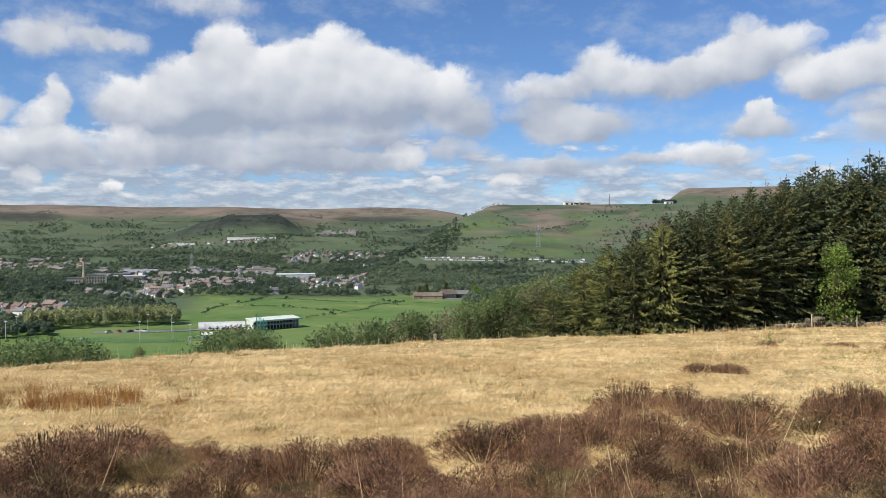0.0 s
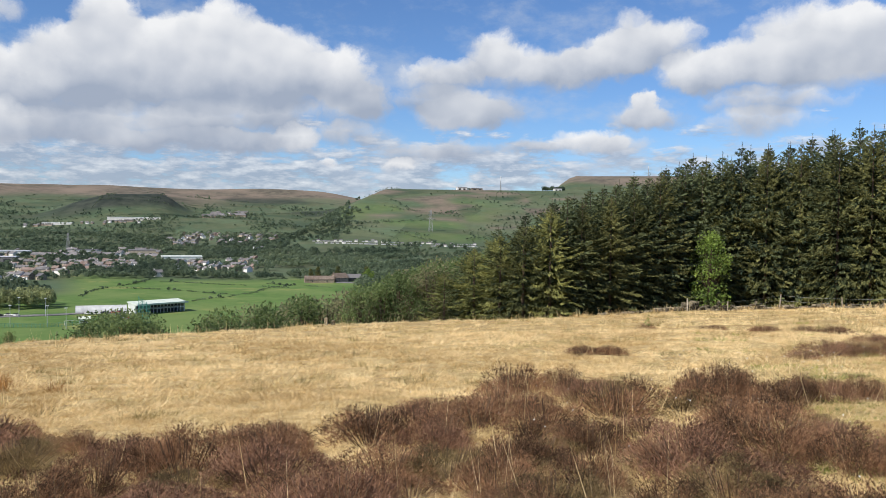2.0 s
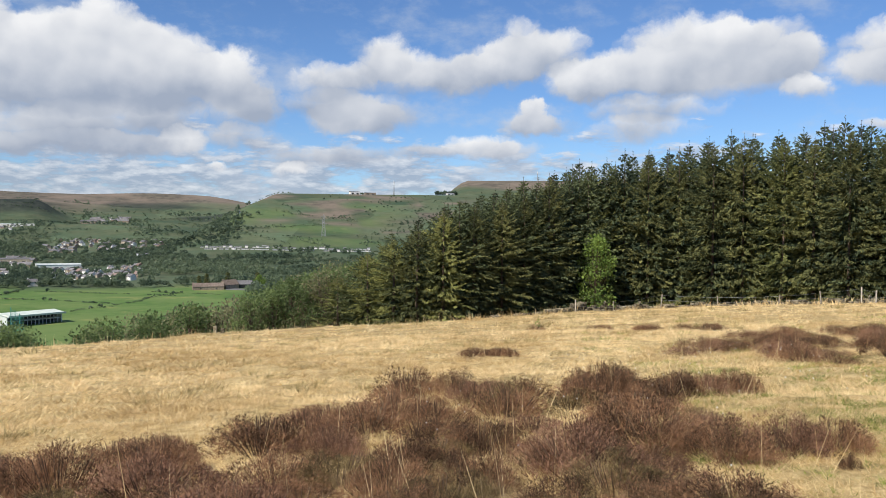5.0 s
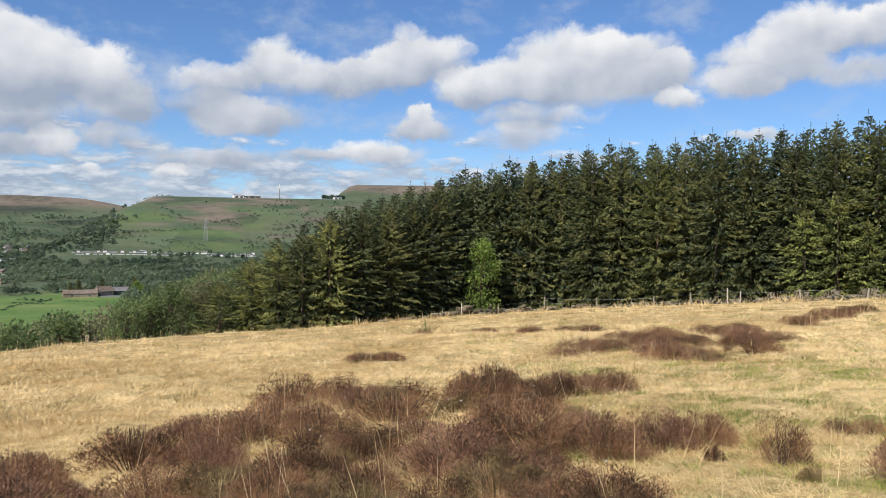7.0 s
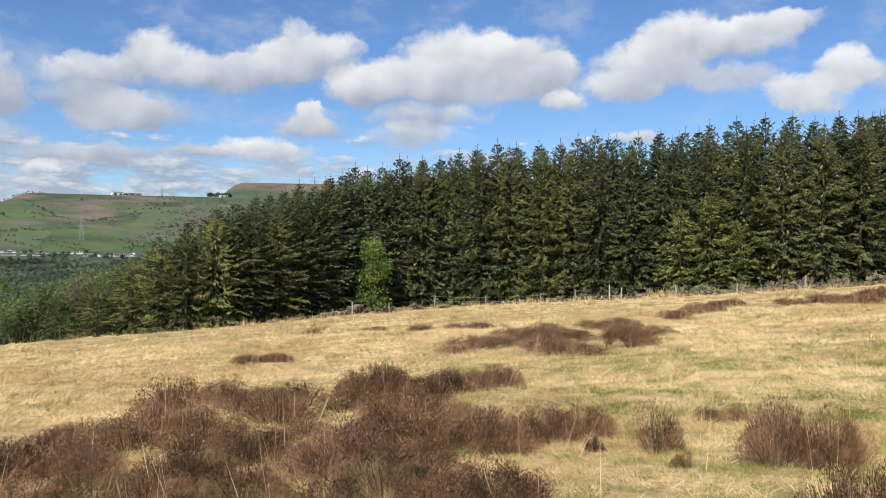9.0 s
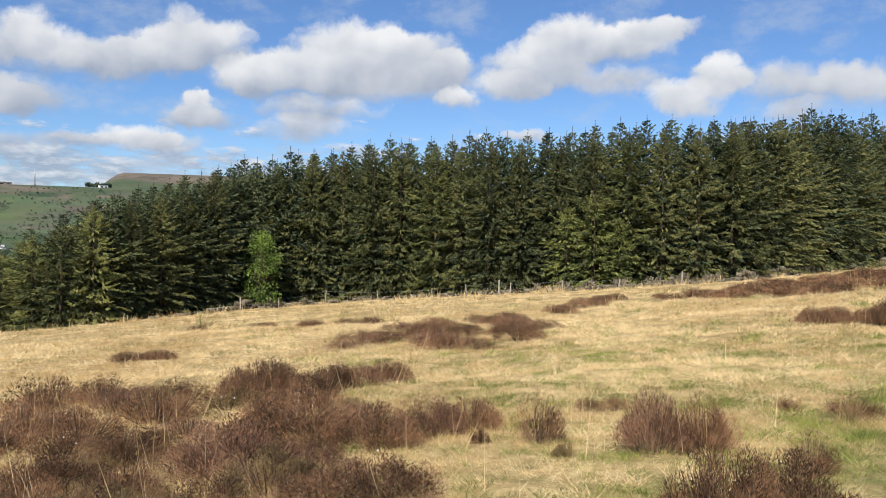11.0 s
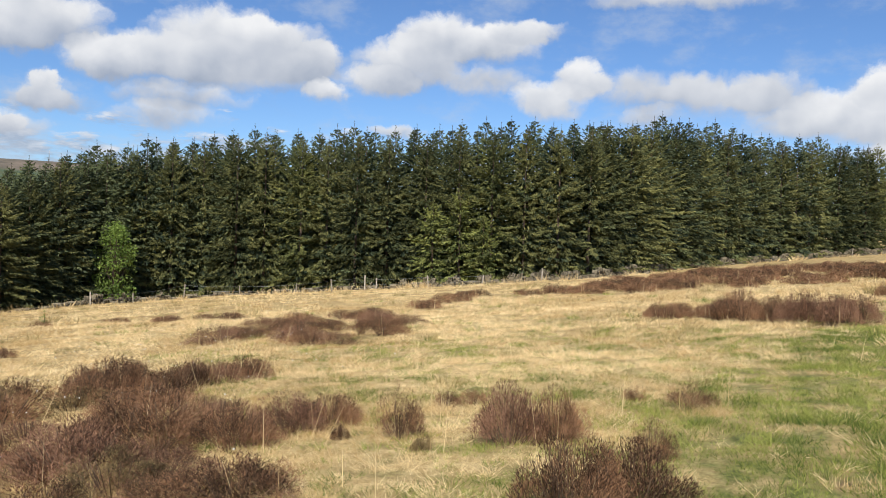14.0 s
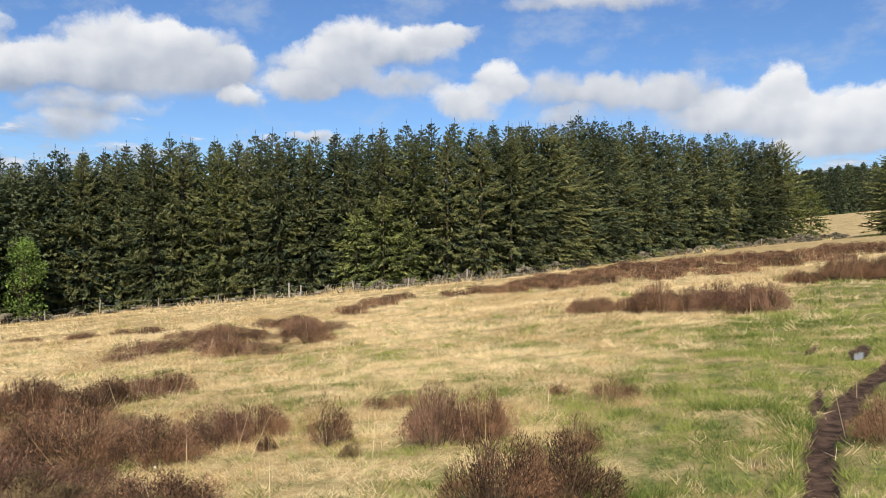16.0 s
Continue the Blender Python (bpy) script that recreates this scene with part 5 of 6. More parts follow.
for dx, w, h in ((-13, 20, 11.5), (13, 26, 15)):
    bm = bmesh.new()
    add_box(bm, w, 16, h + 2, dx, 0, -2)
    part("wing", bm, M_SANDSTONE, mill)
    bm = bmesh.new()
    add_box(bm, w + 0.6, 16.6, 0.6, dx, 0, h)
    part("parapet", bm, M_SLATE, mill)
    for k in range(int(w / 3.4)):
        for z in np.arange(1.5, h - 2, 4.2):
            bm = bmesh.new()
            add_box(bm, 1.7, 0.2, 2.5, dx - w / 2 + 2 + k * 3.4, -8.05, float(z))
            part("window", bm, M_GLASS, mill)
bm = bmesh.new()
add_tube(bm, (-2.5, 4, -1), (-2.5, 4, 33), 2.0, 1.25, 12)
part("chimney", bm, M_SANDSTONE, mill, "tall tapering stone chimney")
bm = bmesh.new()
add_tube(bm, (-2.5, 4, 33), (-2.5, 4, 34), 1.55, 1.55, 12)
part("chimney_cap", bm, M_HOUSE_STONE, mill)

# ---- golf driving range, sheds and clubhouse ----
p1, p2 = np.array(polar(-13.65, 552)), np.array(polar(-9.95, 574))
mid, along = (p1 + p2) / 2, p2 - p1
span = float(np.hypot(*along))
turn = math.atan2(along[1], along[0])
rangeb = thing("driving_range", "two-storey golf driving range with dark bays and a pale green roof", "sports building",
               Matrix.Translation((float(mid[0]), float(mid[1]), float(land(*mid)))) @ Matrix.Rotation(turn, 4, "Z") @ Matrix.Diagonal((0.84, 0.84, 0.80, 1)))
bm = bmesh.new()
add_box(bm, span, 0.4, 10, 0, 9, -1)
part("back_wall", bm, M_CLAD, rangeb)
for sx in (-1, 1):
    bm = bmesh.new()
    add_box(bm, 0.5, 10.5, 10.0, sx * span / 2, 4.2, -1)
    part("end_wall", bm, M_CLAD, rangeb)
for z in (-0.8, 3.6):
    bm = bmesh.new()
    add_box(bm, span - 1, 10, 0.45, 0, 4, z)
    part("deck", bm, M_STEEL, rangeb)
bm = bmesh.new()
add_box(bm, span - 1, 0.4, 8.5, 0, 7, -0.5)
part("bay_back", bm, M_DARK, rangeb)
bm = bmesh.new()
vs = add_box(bm, span + 2, 15, 0.7, 0, 2.6, 8.3)
for v in vs:
    v.co.z += (v.co.y - 2.6) * 0.13
part("roof", bm, M_CLAD_GREEN, rangeb, "pale green sheet roof")
bm = bmesh.new()
add_box(bm, span + 2, 0.4, 1.3, 0, -4.9, 7.4)
part("fascia", bm, M_CLAD, rangeb)
for k in range(15):
    bm = bmesh.new()
    add_box(bm, 0.45, 0.45, 8.6, -span / 2 + 0.5 + k * (span - 1) / 14, -0.9, -0.7)
    part("pillar", bm, M_STEEL, rangeb)
M_NET = material("green_netting", (0.02, 0.14, 0.12), (0.05, 0.26, 0.22), 1.0, 0.6, random=0)
for k, (a, r) in enumerate(((-13.1, 536), (-12.85, 515), (-12.6, 495), (-12.4, 478))):
    x, y = map(float, polar(a, r))
    post = thing("net_mast", "tall steel mast of the range netting", "mast", Matrix.Translation((x, y, float(land(x, y)))), group="range net masts")
    bm = bmesh.new()
    add_tube(bm, (0, 0, -0.5), (0, 0, 13.5), 0.22, 0.16, 6)
    part("pole", bm, M_NET, post)
net = thing("ball_net", "dark green ball netting hung between masts", "net", Matrix.Translation((*map(float, polar(-12.75, 507)), 0)))
q1, q2 = np.array(polar(-13.1, 536)), np.array(polar(-12.4, 478))
bm = bmesh.new()
c0 = np.array(polar(-12.75, 507))
zb = float(land(*c0))
for k in range(31):
    p = q1 + (q2 - q1) * k / 30 - c0
    add_tube(bm, (float(p[0]), float(p[1]), zb), (float(p[0]), float(p[1]), zb + 13), 0.035, 0.035, 3)
part("netting", bm, M_NET, net)
# white arched shed
sx0, sy0 = map(float, polar(-15.4, 578))
arch = thing("arched_shed", "long white arched store shed", "shed", Matrix.Translation((sx0, sy0, float(land(sx0, sy0)))) @ Matrix.Rotation(turn * 0.35, 4, "Z"))
bm = bmesh.new()
rings = []
for sx in (-15.5, 15.5):
    rings.append([bm.verts.new((sx, 6 * math.cos(t), 4.6 * math.sin(t) - 0.3)) for t in [math.pi * i / 14 for i in range(15)]])
for i in range(14):
    bm.faces.new((rings[0][i], rings[1][i], rings[1][i + 1], rings[0][i + 1]))
bm.faces.new(rings[0][::-1]); bm.faces.new(rings[1])
part("cover", bm, M_SHEET_WHITE, arch)
for k in range(9):
    bm = bmesh.new()
    px = -15.5 + k * 31 / 8
    pts = [Vector((px, 6.08 * math.cos(t), 4.68 * math.sin(t) - 0.3)) for t in [math.pi * i / 8 for i in range(9)]]
    for u, v in zip(pts, pts[1:]):
        add_tube(bm, u, v, 0.09, 0.09, 4)
    part("hoop", bm, M_STEEL, arch)

# parked cars by the range
def car(paint, label):
    t = thing("parked_car", label, "car", group="parked cars")
    bm = bmesh.new()
    vs = add_box(bm, 4.3, 1.75, 0.75, 0, 0, 0.35, bevel=0.12)
    part("body", bm, paint, t)
    bm = bmesh.new()
    vs = add_box(bm, 2.4, 1.55, 0.6, -0.2, 0, 1.05)
    for v in vs:
        if v.co.z > 1.4:
            v.co.x = -0.2 + (v.co.x + 0.2) * 0.72
    part("cabin", bm, M_GLASS, t)
    for sx in (-1.35, 1.35):
        for sy in (-0.8, 0.8):
            bm = bmesh.new()
            add_tube(bm, (sx, sy - 0.1, 0.32), (sx, sy + 0.1, 0.32), 0.32, 0.32, 10)
            part("wheel", bm, M_DARK, t)
    return t


M_RED = material("red_car_paint", (0.30, 0.03, 0.025), (0.40, 0.05, 0.04), 1, 0.3, random=0)
cars = Pool([car(M_RENDER, "white car parked beside the range"), car(M_DARK, "dark car parked beside the range"), car(M_RED, "red car parked beside the range"), car(M_STEEL, "silver car parked beside the range")])
for k, (a, r) in enumerate(((-13.95, 560), (-13.8, 548), (-13.6, 532), (-13.5, 522), (-13.3, 512), (-13.2, 503), (-14.3, 566), (-16.2, 562), (-15.7, 560), (-15.2, 563), (-14.7, 565),
                            (-20.4, 566), (-20.8, 568), (-21.3, 567), (-22.0, 569), (-22.6, 568))):
    x, y = map(float, polar(a, r))
    cars.place(k % 4, Matrix.Translation((x, y, float(land(x, y)) + 0.06)) @ Matrix.Rotation(rng.uniform(0, 3.1), 4, "Z") @ Matrix.Diagonal((1.1, 1.1, 1.1, 1)))


def flat_strip(name, pts, width, mat, label, category, lift=0.05):
    """A made surface laid along a line over the ground."""
    pts = [np.array(p, dtype=float) for p in pts]
    bm = bmesh.new()
    rows = []
    for i, p in enumerate(pts):
        d = pts[min(i + 1, len(pts) - 1)] - pts[max(i - 1, 0)]
        n = np.array([-d[1], d[0]]) / np.hypot(*d) * width / 2
        rows.append([bm.verts.new((float(q[0]), float(q[1]), float(land(*q)) + lift + up)) for up in (0.0, -0.6) for q in (p - n, p + n)])
    for u, v in zip(rows, rows[1:]):
        bm.faces.new((u[0], v[0], v[1], u[1]))
        bm.faces.new((u[0], u[2], v[2], v[0])); bm.faces.new((u[1], v[1], v[3], u[3]))
    return tagged(new(name, bm_mesh(name, bm, mat)), label, category, kind="structure")


flat_strip("road", [polar(a, r) for a, r in ((-13.2, 490), (-13.6, 525), (-14.2, 562), (-16.0, 572), (-18, 566), (-21, 566), (-23.5, 575))], 9, M_ASPHALT, "grey access road and car park beside the range", "road", 0.35)
flat_strip("road", [polar(a, r) for a, r in ((0.2, 842), (1.2, 838), (2.2, 836))], 16, M_ASPHALT, "pale car park beside the clubhouse", "road", 0.35)
for k, (a, r, L, d, e, rg, lab) in enumerate(((-1.1, 842, 30, 12, 3.4, 6.6, "low brown-roofed clubhouse beside tall cypresses"), (0.3, 852, 16, 11, 4.5, 9, "brown-roofed clubhouse wing with a steep gable"), (1.0, 862, 26, 12, 4, 7.5, "dark roofed clubhouse annexe by the car park"))):
    hh = house_thing("clubhouse", L, d, e, rg, M_HOUSE_STONE if k < 2 else M_DARK, M_CLUB_ROOF if k < 2 else M_SLATE, lab, "clubhouse", 1, "")
    x, y = map(float, polar(a, r))
    hh.matrix_basis = Matrix.Translation((x, y, float(land(x, y)))) @ Matrix.Rotation(0.12 + 0.5 * (k == 1), 4, "Z")
cyp = broadleaf("cypress", broadleaf_shapes(15, 6, 2400, 0.8), M_SPRUCE, "dark tall cypress beside the clubhouse", "tree", "clubhouse trees")
cyps = Pool([cyp])
for a, r, s in ((-1.2, 872, 0.95), (0.2, 884, 1.0), (2.2, 880, 1.0), (-1.7, 880, 0.8)):
    x, y = map(float, polar(a, r))
    cyps.place(0, Matrix.Translation((x, y, float(land(x, y)))) @ Matrix.Diagonal((s, s, s, 1)))
ft = broadleaf("park_tree", broadleaf_shapes(14, 13, 2400, 0.9), M_LEAF_BRIGHT, "round bright green tree by the clubhouse", "tree", "")
x, y = map(float, polar(2.35, 850))
ft.matrix_basis = Matrix.Translation((x, y, float(land(x, y))))

# ---- playing field: lamp poles, goals, fence ----
def pole(a, r, tall, name, label, category, mat=M_STEEL):
    x, y = map(float, polar(a, r))
    t = thing(name, label, category, Matrix.Translation((x, y, float(land(x, y)))), group="playing field poles")
    bm = bmesh.new()
    add_tube(bm, (0, 0, -0.5), (0, 0, tall), 0.16, 0.10, 6)
    part("pole", bm, mat, t)
    bm = bmesh.new()
    add_box(bm, 1.6, 0.3, 0.4, 0, 0, tall - 0.2)
    part("lamp_head", bm, mat, t)


for a, r in ((-28.6, 560), (-28.0, 600), (-20.7, 508), (-20.2, 560), (-18.6, 505), (-17.5, 490), (-18.7, 560), (-16.5, 492)):
    pole(a, r, rng.uniform(10, 12.5), "floodlight_pole", "slim grey floodlight pole at the playing field", "light pole")


def goal(a, r, turn):
    x, y = map(float, polar(a, r))
    t = thing("goal_posts", "white football goal on the grass pitch", "goal", Matrix.Translation((x, y, float(land(x, y)))) @ Matrix.Rotation(turn, 4, "Z"), group="goals")
    for sx in (-3.66, 3.66):
        bm = bmesh.new()
        add_tube(bm, (sx, 0, -0.2), (sx, 0, 2.44), 0.09, 0.09, 6)
        part("upright", bm, M_RENDER, t)
    bm = bmesh.new()
    add_tube(bm, (-3.66, 0, 2.44), (3.66, 0, 2.44), 0.09, 0.09, 6)
    part("crossbar", bm, M_RENDER, t)


goal(-24.6, 520, 0.6)
goal(-17.2, 510, 0.6)
shelter = shed("pitch_shelter", -16.4, 515, 6, 3, 2.6, 0.3, M_CLAD_GREEN, M_CLAD_GREEN, "small pale green shelter by the pitch", 1)
tagged(shelter, category="shelter")
fence_line = [polar(a, r) for a, r in ((-25.5, 536), (-22, 512), (-19, 500), (-16.5, 505))]
f0 = thing("pitch_fence", "green mesh fence beside the pitch", "fence")
for (ax, ay), (bx, by) in zip(fence_line, fence_line[1:]):
    steps = 12
    for k in range(steps):
        ux, uy = ax + (bx - ax) * k / steps, ay + (by - ay) * k / steps
        wx, wy = ax + (bx - ax) * (k + 1) / steps, ay + (by - ay) * (k + 1) / steps
        z0, z1 = float(land(ux, uy)), float(land(wx, wy))
        bm = bmesh.new()
        add_tube(bm, (ux, uy, z0 - 0.3), (ux, uy, z0 + 2.4), 0.1, 0.1, 5)
        part("post", bm, M_NET, f0)
        bm = bmesh.new()
        for h in (0.4, 0.9, 1.4, 1.9, 2.35):
            add_tube(bm, (ux, uy, z0 + h), (wx, wy, z1 + h), 0.06, 0.06, 3)
        part("mesh_panel", bm, M_NET, f0)

# ---- pylon and radio mast on the ridge ----
def lattice(name, a, r, tall, foot, arms, label, category):
    x, y = map(float, polar(a, r))
    t = thing(name, label, category, Matrix.Translation((x, y, float(land(x, y)))))
    tops = foot * 0.12
    for sx in (-1, 1):
        for sy in (-1, 1):
            bm = bmesh.new()
            add_tube(bm, (sx * foot / 2, sy * foot / 2, -1), (sx * tops, sy * tops, tall), 0.32, 0.2, 4)
            part("leg", bm, M_PYLON, t)
    bm = bmesh.new()
    for k in range(9):
        z0, z1 = tall * k / 9, tall * (k + 1) / 9
        w0, w1 = foot / 2 + (tops - foot / 2) * k / 9, foot / 2 + (tops - foot / 2) * (k + 1) / 9
        for sy in (-1, 1):
            add_tube(bm, (-w0, sy * w0, z0), (w1, sy * w1, z1), 0.16, 0.16, 3)
            add_tube(bm, (w0, sy * w0, z0), (-w1, sy * w1, z1), 0.16, 0.16, 3)
    part("bracing", bm, M_PYLON, t)
    for z, reach in arms:
        bm = bmesh.new()
        add_tube(bm, (-reach, 0, z), (reach, 0, z), 0.28, 0.28, 4)
        add_tube(bm, (-reach, 0, z), (0, 0, z + 2.2), 0.18, 0.18, 4)
        add_tube(bm, (reach, 0, z), (0, 0, z + 2.2), 0.18, 0.18, 4)
        part("arm", bm, M_PYLON, t)
    if category == "mast":
        bm = bmesh.new()
        add_tube(bm, (0, 0, 0), (0, 0, tall * 0.72), 0.55, 0.45, 8)
        part("column", bm, M_PYLON, t)
        bm = bmesh.new()
        add_tube(bm, (0, 0, tall * 0.72), (0, 0, tall + 1), 0.95, 0.8, 10)
        part("antenna_shroud", bm, M_RENDER, t, "white aerial shroud")


lattice("pylon", 6.75, 1750, 47, 9, ((28, 7), (35, 8), (42, 6)), "grey lattice power pylon on the green slope", "pylon")
lattice("radio_mast", 11.7, 2452, 42, 2.6, ((38, 1.8), (41, 1.8)), "slim radio mast on the ridge top", "mast")
lattice("radio_mast", 21.9, 3440, 40, 3.0, ((30, 3.5),), "thin aerial mast on the far hill", "mast")
lattice("pylon", -17.4, 1660, 36, 7, ((26, 5), (32, 4)), "dark lattice pylon in the town", "pylon")

# ---- drystone wall, fence and path ----
def stone_mesh():
    bm = bmesh.new()
    vs = add_box(bm, 1, 1, 1, 0, 0, -0.5, bevel=0.10)
    for v in bm.verts:
        v.co += Vector(rng.normal(0, 0.055, 3))
    return bm_mesh("stone", bm, M_STONE)


stone_shapes = [stone_mesh() for k in range(7)]
stone_arrays = []
for me in stone_shapes:
    me2 = bmesh.new()
    me2.from_mesh(me)
    bmesh.ops.triangulate(me2, faces=me2.faces)
    me2.verts.index_update()
    stone_arrays.append((np.array([v.co[:] for v in me2.verts]), np.array([[v.index for v in f.verts] for f in me2.faces])))
    me2.free()
wall = tagged(new("field_wall"), "tumbledown drystone wall of grey gritstone below the spruces", "wall", kind="structure")
line_a = np.arange(19.0, 80.5, 0.05)
line_x, line_y = polar(line_a, edge(line_a) - 0.2)
run = np.concatenate([[0], np.cumsum(np.hypot(np.diff(line_x), np.diff(line_y)))])
stones = []


def wall_at(s):
    x, y = float(np.interp(s, run, line_x)), float(np.interp(s, run, line_y))
    x2, y2 = float(np.interp(s + 0.4, run, line_x)), float(np.interp(s + 0.4, run, line_y))
    return x, y, math.atan2(y2 - y, x2 - x), float(np.interp(s, run, line_a))


def wall_tall(a):
    """How much of the wall still stands."""
    base = float(np.interp(a, [19, 23, 26, 30, 34, 40, 44, 46, 60, 72, 78, 80.5], [0.10, 0.25, 0.50, 0.30, 0.22, 0.28, 0.30, 0.42, 0.45, 0.52, 0.80, 0.4]))
    return base * (1 + 0.28 * math.sin(a * 3.1) + 0.18 * math.sin(a * 8.3 + 1))


z = 0.0
while z < 1.0:
    s = rng.uniform(0, 0.3)
    h = rng.uniform(0.13, 0.19)
    while s < run[-1] - 0.4:
        w = rng.uniform(0.25, 0.55)
        x, y, th, a = wall_at(s)
        if z < wall_tall(a) - 0.12:
            m = Matrix.Translation((x, y, gz(x, y) + z + h / 2)) @ Matrix.Rotation(th + rng.normal(0, 0.06), 4, "Z") @ Matrix.Rotation(rng.normal(0, 0.07), 4, "X") @ Matrix.Diagonal((w * 0.97, 0.46 - 0.12 * z + rng.uniform(-0.05, 0.05), h, 1))
            stones.append((a, m))
        s += w
    z += h * 0.93
s = 0.0
while s < run[-1] - 0.5:
    x, y, th, a = wall_at(s)
    t = wall_tall(a)
    if t > 0.42 and rng.uniform() < (0.93 if a > 45 else 0.6):
        lean = rng.normal(0.25, 0.22)
        m = Matrix.Translation((x, y, gz(x, y) + t + 0.02)) @ Matrix.Rotation(th, 4, "Z") @ Matrix.Rotation(lean, 4, "Y") @ Matrix.Diagonal((rng.uniform(0.07, 0.13), rng.uniform(0.34, 0.46), rng.uniform(0.24, 0.36), 1))
        stones.append((a, m))
    s += rng.uniform(0.12, 0.20)
# fallen stones along the foot
for k in range(260):
    x, y, th, a = wall_at(rng.uniform(0, run[-1] - 1))
    d = rng.normal(0, 0.5)
    x, y = x - math.sin(th) * d, y + math.cos(th) * d
    m = Matrix.Translation((x, y, gz(x, y) + 0.04)) @ Euler(rng.uniform(-0.5, 0.5, 3)).to_matrix().to_4x4() @ Matrix.Rotation(rng.uniform(0, 3), 4, "Z") @ Matrix.Diagonal((rng.uniform(0.2, 0.5), rng.uniform(0.2, 0.35), rng.uniform(0.1, 0.2), 1))
    stones.append((a, m))
single = [q for q in stones if 50.5 < q[0] < 58.5][:300]
chosen = {id(q) for q in single}
vv, ff, n0 = [], [], 0
for q in stones:
    if id(q) in chosen:
        continue
    sv, sf = stone_arrays[int(rng.integers(0, 7))]
    mm = np.array(q[1])
    vv.append(sv @ mm[:3, :3].T + mm[:3, 3]); ff.append(sf + n0)
    n0 += len(sv)
rest = new("stone_run", np_mesh("stone_run", np.vstack(vv), np.vstack(ff), M_STONE_JOINED))
rest.parent = wall
tagged(rest, kind="stuff")

# fence in front of the wall
fence = thing("wire_fence", "old wire fence of weathered leaning wooden posts", "fence")
POST_AZ = [24.6, 27.2, 30.4, 34.1, 37.9, 40.4, 42.7, 43.5, 47.2, 51.0, 55.2, 75.1]
post_tops = []
for k, a in enumerate(POST_AZ):
    x, y = map(float, polar(a, float(edge(a)) - 1.3))
    tall = 1.15 if k in (2, 6, 11) else rng.uniform(0.75, 0.95)
    zb = gz(x, y)
    bm = bmesh.new()
    add_box(bm, 0.085, 0.08, tall + 0.3, 0, 0, -0.3, bevel=0.015)
    p = part("post", bm, M_POST, fence, "pale sun-bleached post" if k == 2 else "")
    p.matrix_basis = Matrix.Translation((x, y, zb)) @ Euler((rng.normal(0, 0.05), rng.normal(0, 0.06), rng.uniform(0, 3))).to_matrix().to_4x4()
    post_tops.append(Vector((x, y, zb + tall)))
for u, v in zip(post_tops[:9], post_tops[1:10]):
    for drop in (0.12, 0.48):
        bm = bmesh.new()
        mid = (u + v) / 2 - Vector((0, 0, drop + 0.05))
        add_tube(bm, u - Vector((0, 0, drop)), mid, 0.005, 0.005, 4)
        add_tube(bm, mid, v - Vector((0, 0, drop)), 0.005, 0.005, 4)
        part("wire", bm, M_WIRE, fence)
# stub posts on the brow
for a, r, tall, w in ((-0.55, 48.0, 0.42, 0.22), (-0.05, 48.2, 0.26, 0.2)):
    x, y = map(float, polar(a, r))
    t = thing("stone_stub", "short grey stone gatepost on the brow", "post", Matrix.Translation((x, y, gz(x, y))))
    bm = bmesh.new()
    add_box(bm, w, 0.2, tall + 0.2, 0, 0, -0.2, bevel=0.03)
    part("shaft", bm, M_STONE, t)
# thin sapling by a tuft
x, y = 12.75, 31.5
sap = broadleaf("sapling", broadleaf_shapes(1.5, 0.5, 60, 0.10, 6), M_LEAF_BRIGHT, "thin young sapling with few leaves", "sapling")
sap.matrix_basis = at(x, y, (0.5, 0.5, 0.5))

# puddle in the path
pd = bmesh.new()
ring = [pd.verts.new((0.50 * math.cos(t) * (1 + 0.06 * math.sin(3 * t)), 0.075 * math.sin(t) * (1 + 0.12 * math.sin(2 * t + 1)), 0)) for t in [2 * math.pi * i / 28 for i in range(28)]]
pd.faces.new(ring)
M_WATER = material("puddle_water", (0.02, 0.017, 0.013), (0.03, 0.025, 0.02), 2, 0.03, random=0)
M_WATER.node_tree.nodes["Principled BSDF"].inputs["Specular IOR Level"].default_value = 0.6
puddle = tagged(new("puddle", bm_mesh("puddle", pd, M_WATER)), "shallow rain puddle in the muddy path", "puddle", kind="structure")
puddle.matrix_basis = Matrix.Translation((11.5, 1.94, gz(11.5, 1.94) + 0.012)) @ Matrix.Rotation(0.12, 4, "Z")

# dead rush on the brow and stray bents
rush_base = []
for cx, cy, w, n in ((-8.9, 16.6, 1.7, 900), (-7.6, 15.8, 1.3, 900), (-6.7, 15.6, 0.9, 600), (-10.2, 18.2, 1.4, 600), (-7.06, 18.0, 0.4, 160), (-6.5, 16.9, 0.5, 220), (-12.2, 19.5, 1.6, 700)):
    tuft = np.stack([rng.normal(cx, w * 0.48, 16), rng.normal(cy, w * 0.42, 16)], 1)[rng.integers(0, 16, n)]
    rush_base.append(tuft + rng.normal(0, 0.09, (n, 2)))
rb = np.vstack(rush_base)
N = len(rb)
v, f = blades(np.stack([rb[:, 0], rb[:, 1], ground_height(rb[:, 0], rb[:, 1]) - 0.01], 1), unit(np.stack([rng.normal(0, 0.35, N), rng.normal(0, 0.35, N), np.ones(N)], 1)), rng.uniform(0.12, 0.46, N), rng.uniform(0.007, 0.013, N))
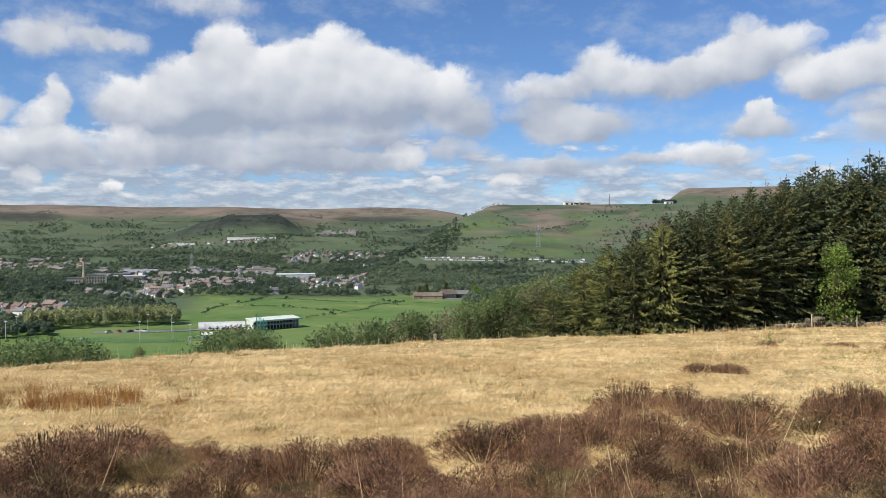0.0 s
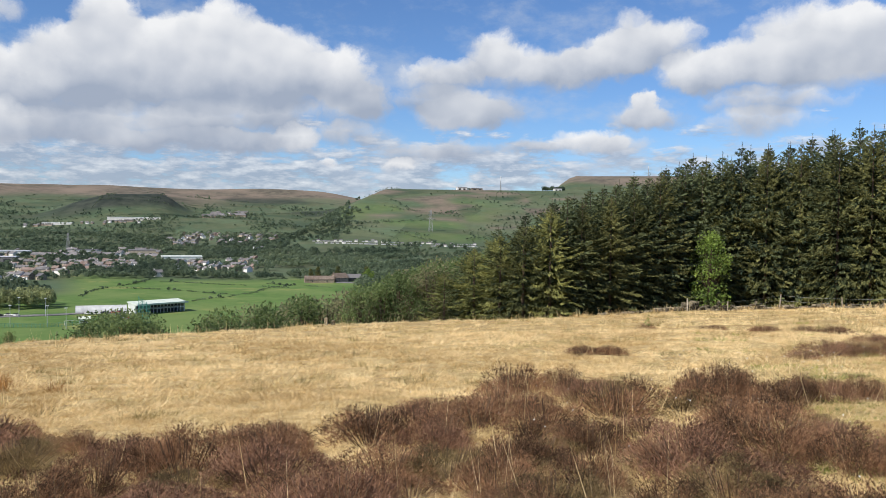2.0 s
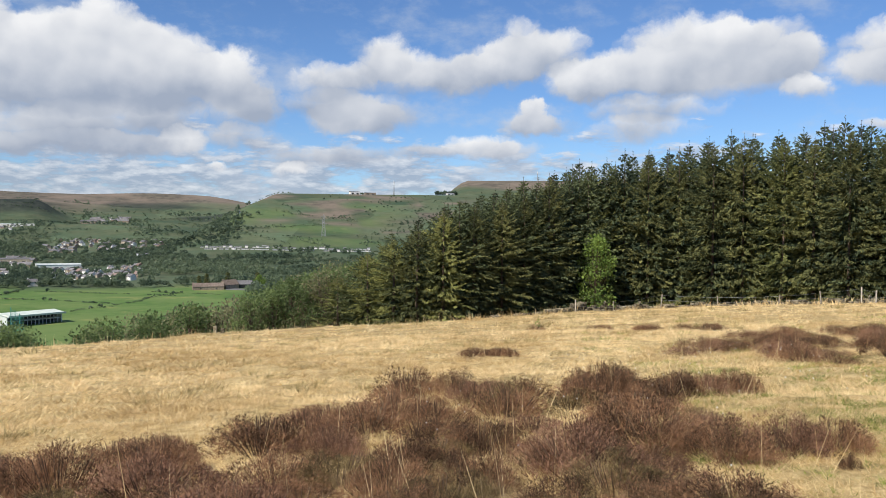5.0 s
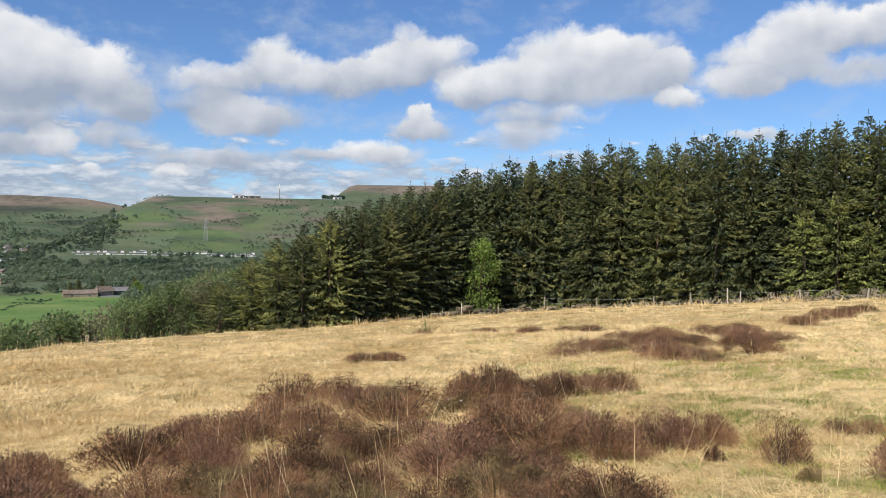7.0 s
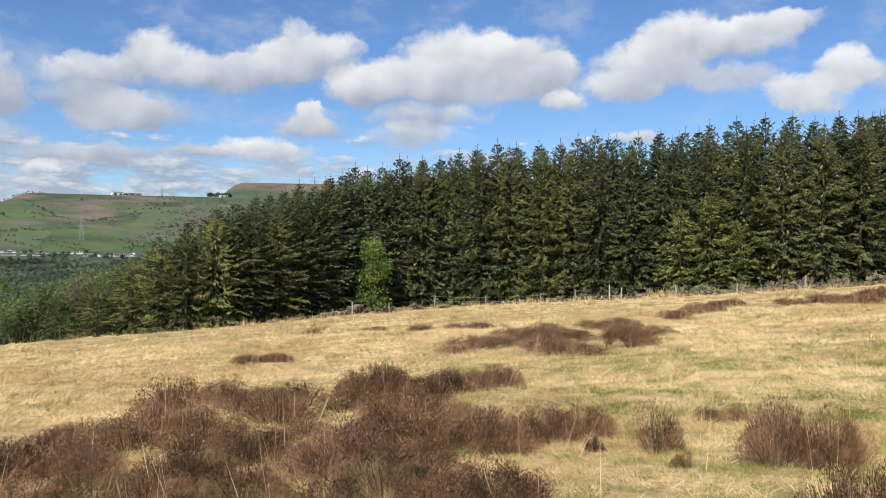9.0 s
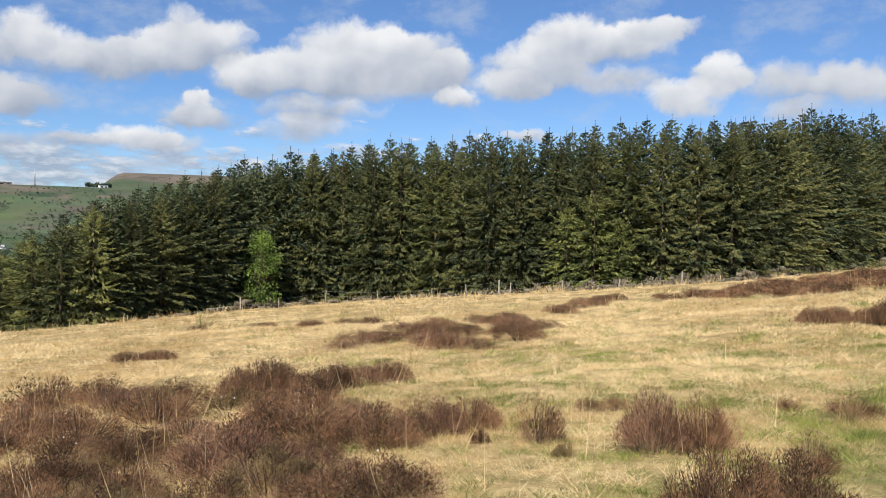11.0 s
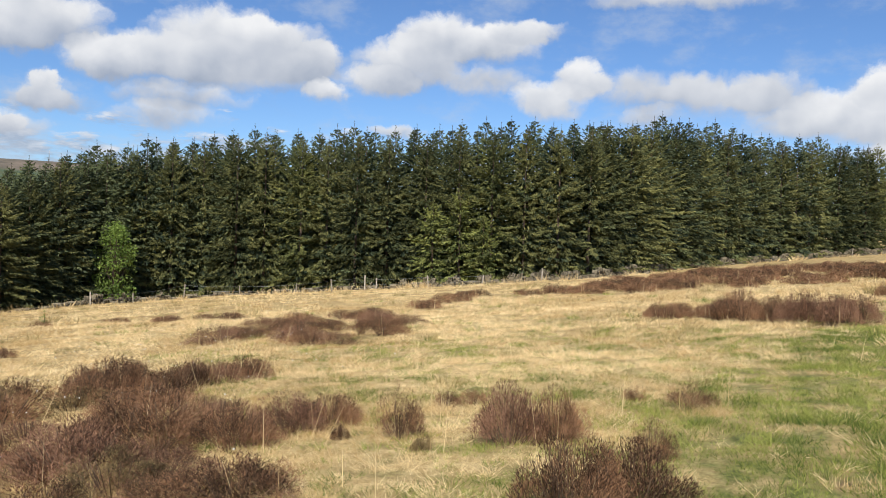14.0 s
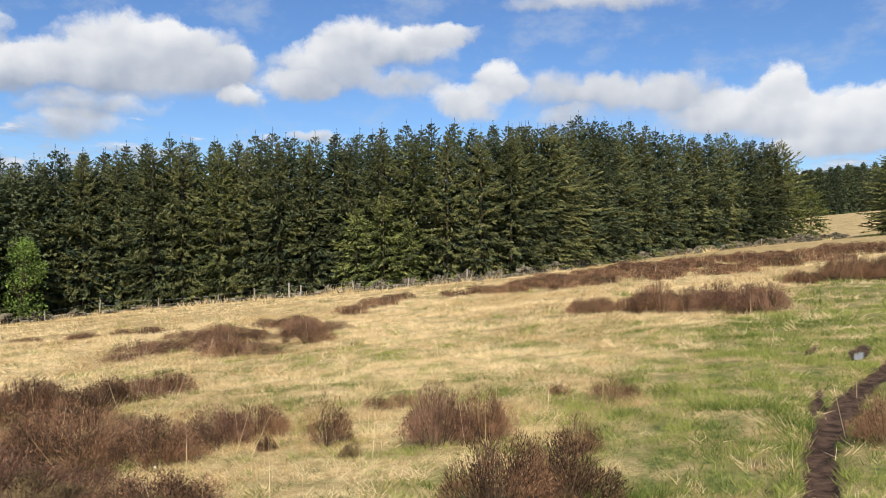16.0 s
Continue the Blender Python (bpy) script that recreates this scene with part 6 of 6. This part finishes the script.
tagged(new("dead_rush", np_mesh("dead_rush", v, f, M_RUSH)), "orange-brown dead rushes in the pasture", "rushes", kind="stuff")
N = 5200
aa = rng.uniform(-33, 88, N)
rr = rng.uniform(4.2, 60, N) ** 1.0
ok = (rr < edge(aa)) & (greenness(*polar(aa, rr)) < 0.45) & (rng.uniform(0, 1, N) < rr / 14)
bx, by = polar(aa[ok], rr[ok])
N = len(bx)
v, f = blades(np.stack([bx, by, ground_height(bx, by)], 1), unit(np.stack([rng.normal(0, 0.22, N), rng.normal(0, 0.22, N), np.ones(N)], 1)), rng.uniform(0.35, 0.75, N), 0.003 + rr[ok] * 0.00030)
tagged(new("grass_bents", np_mesh("grass_bents", v, f, M_STRAW)), "tall thin dead grass stalks in the pasture", "grass", kind="stuff")
N = 20
bx, by = rng.uniform(-3.6, 4.0, N), rng.uniform(5.2, 8.6, N)
v, f = blades(np.stack([bx, by, ground_height(bx, by) + 0.1], 1), unit(np.stack([rng.normal(0, 0.22, N), rng.normal(0, 0.22, N), np.ones(N)], 1)), rng.uniform(0.45, 0.75, N), np.full(N, 0.0065))
tagged(new("grass_stalks", np_mesh("grass_stalks", v, f, M_STRAW)), "long pale grass stalks rising from the heather", "grass", kind="stuff")
# cotton-grass heads
N = 150
cx = np.concatenate([rng.normal(9.5, 1.6, N // 2), rng.normal(5.2, 2.2, N - N // 2)])
cy = np.concatenate([rng.normal(14.5, 1.5, N // 2), rng.normal(10.5, 2.0, N - N // 2)])
M_COTTON = material("cotton_heads", (0.6, 0.6, 0.55), (0.85, 0.85, 0.8), 5, 0.9, random=0)
v, f = sprays(np.stack([cx, cy, ground_height(cx, cy) + rng.uniform(0.18, 0.38, N)], 1), unit(rng.normal(size=(N, 3))), np.full(N, 0.024), np.full(N, 0.02))
tagged(new("cotton_grass", np_mesh("cotton_grass", v, f, M_COTTON)), "white cotton-grass heads among the heather", "flowers", kind="stuff")

# single wall stones, nearest the path of view
for k, (a, m) in enumerate(single):
    ob = new("stone", stone_shapes[k % 7])
    ob.parent = wall
    ob.matrix_basis = m
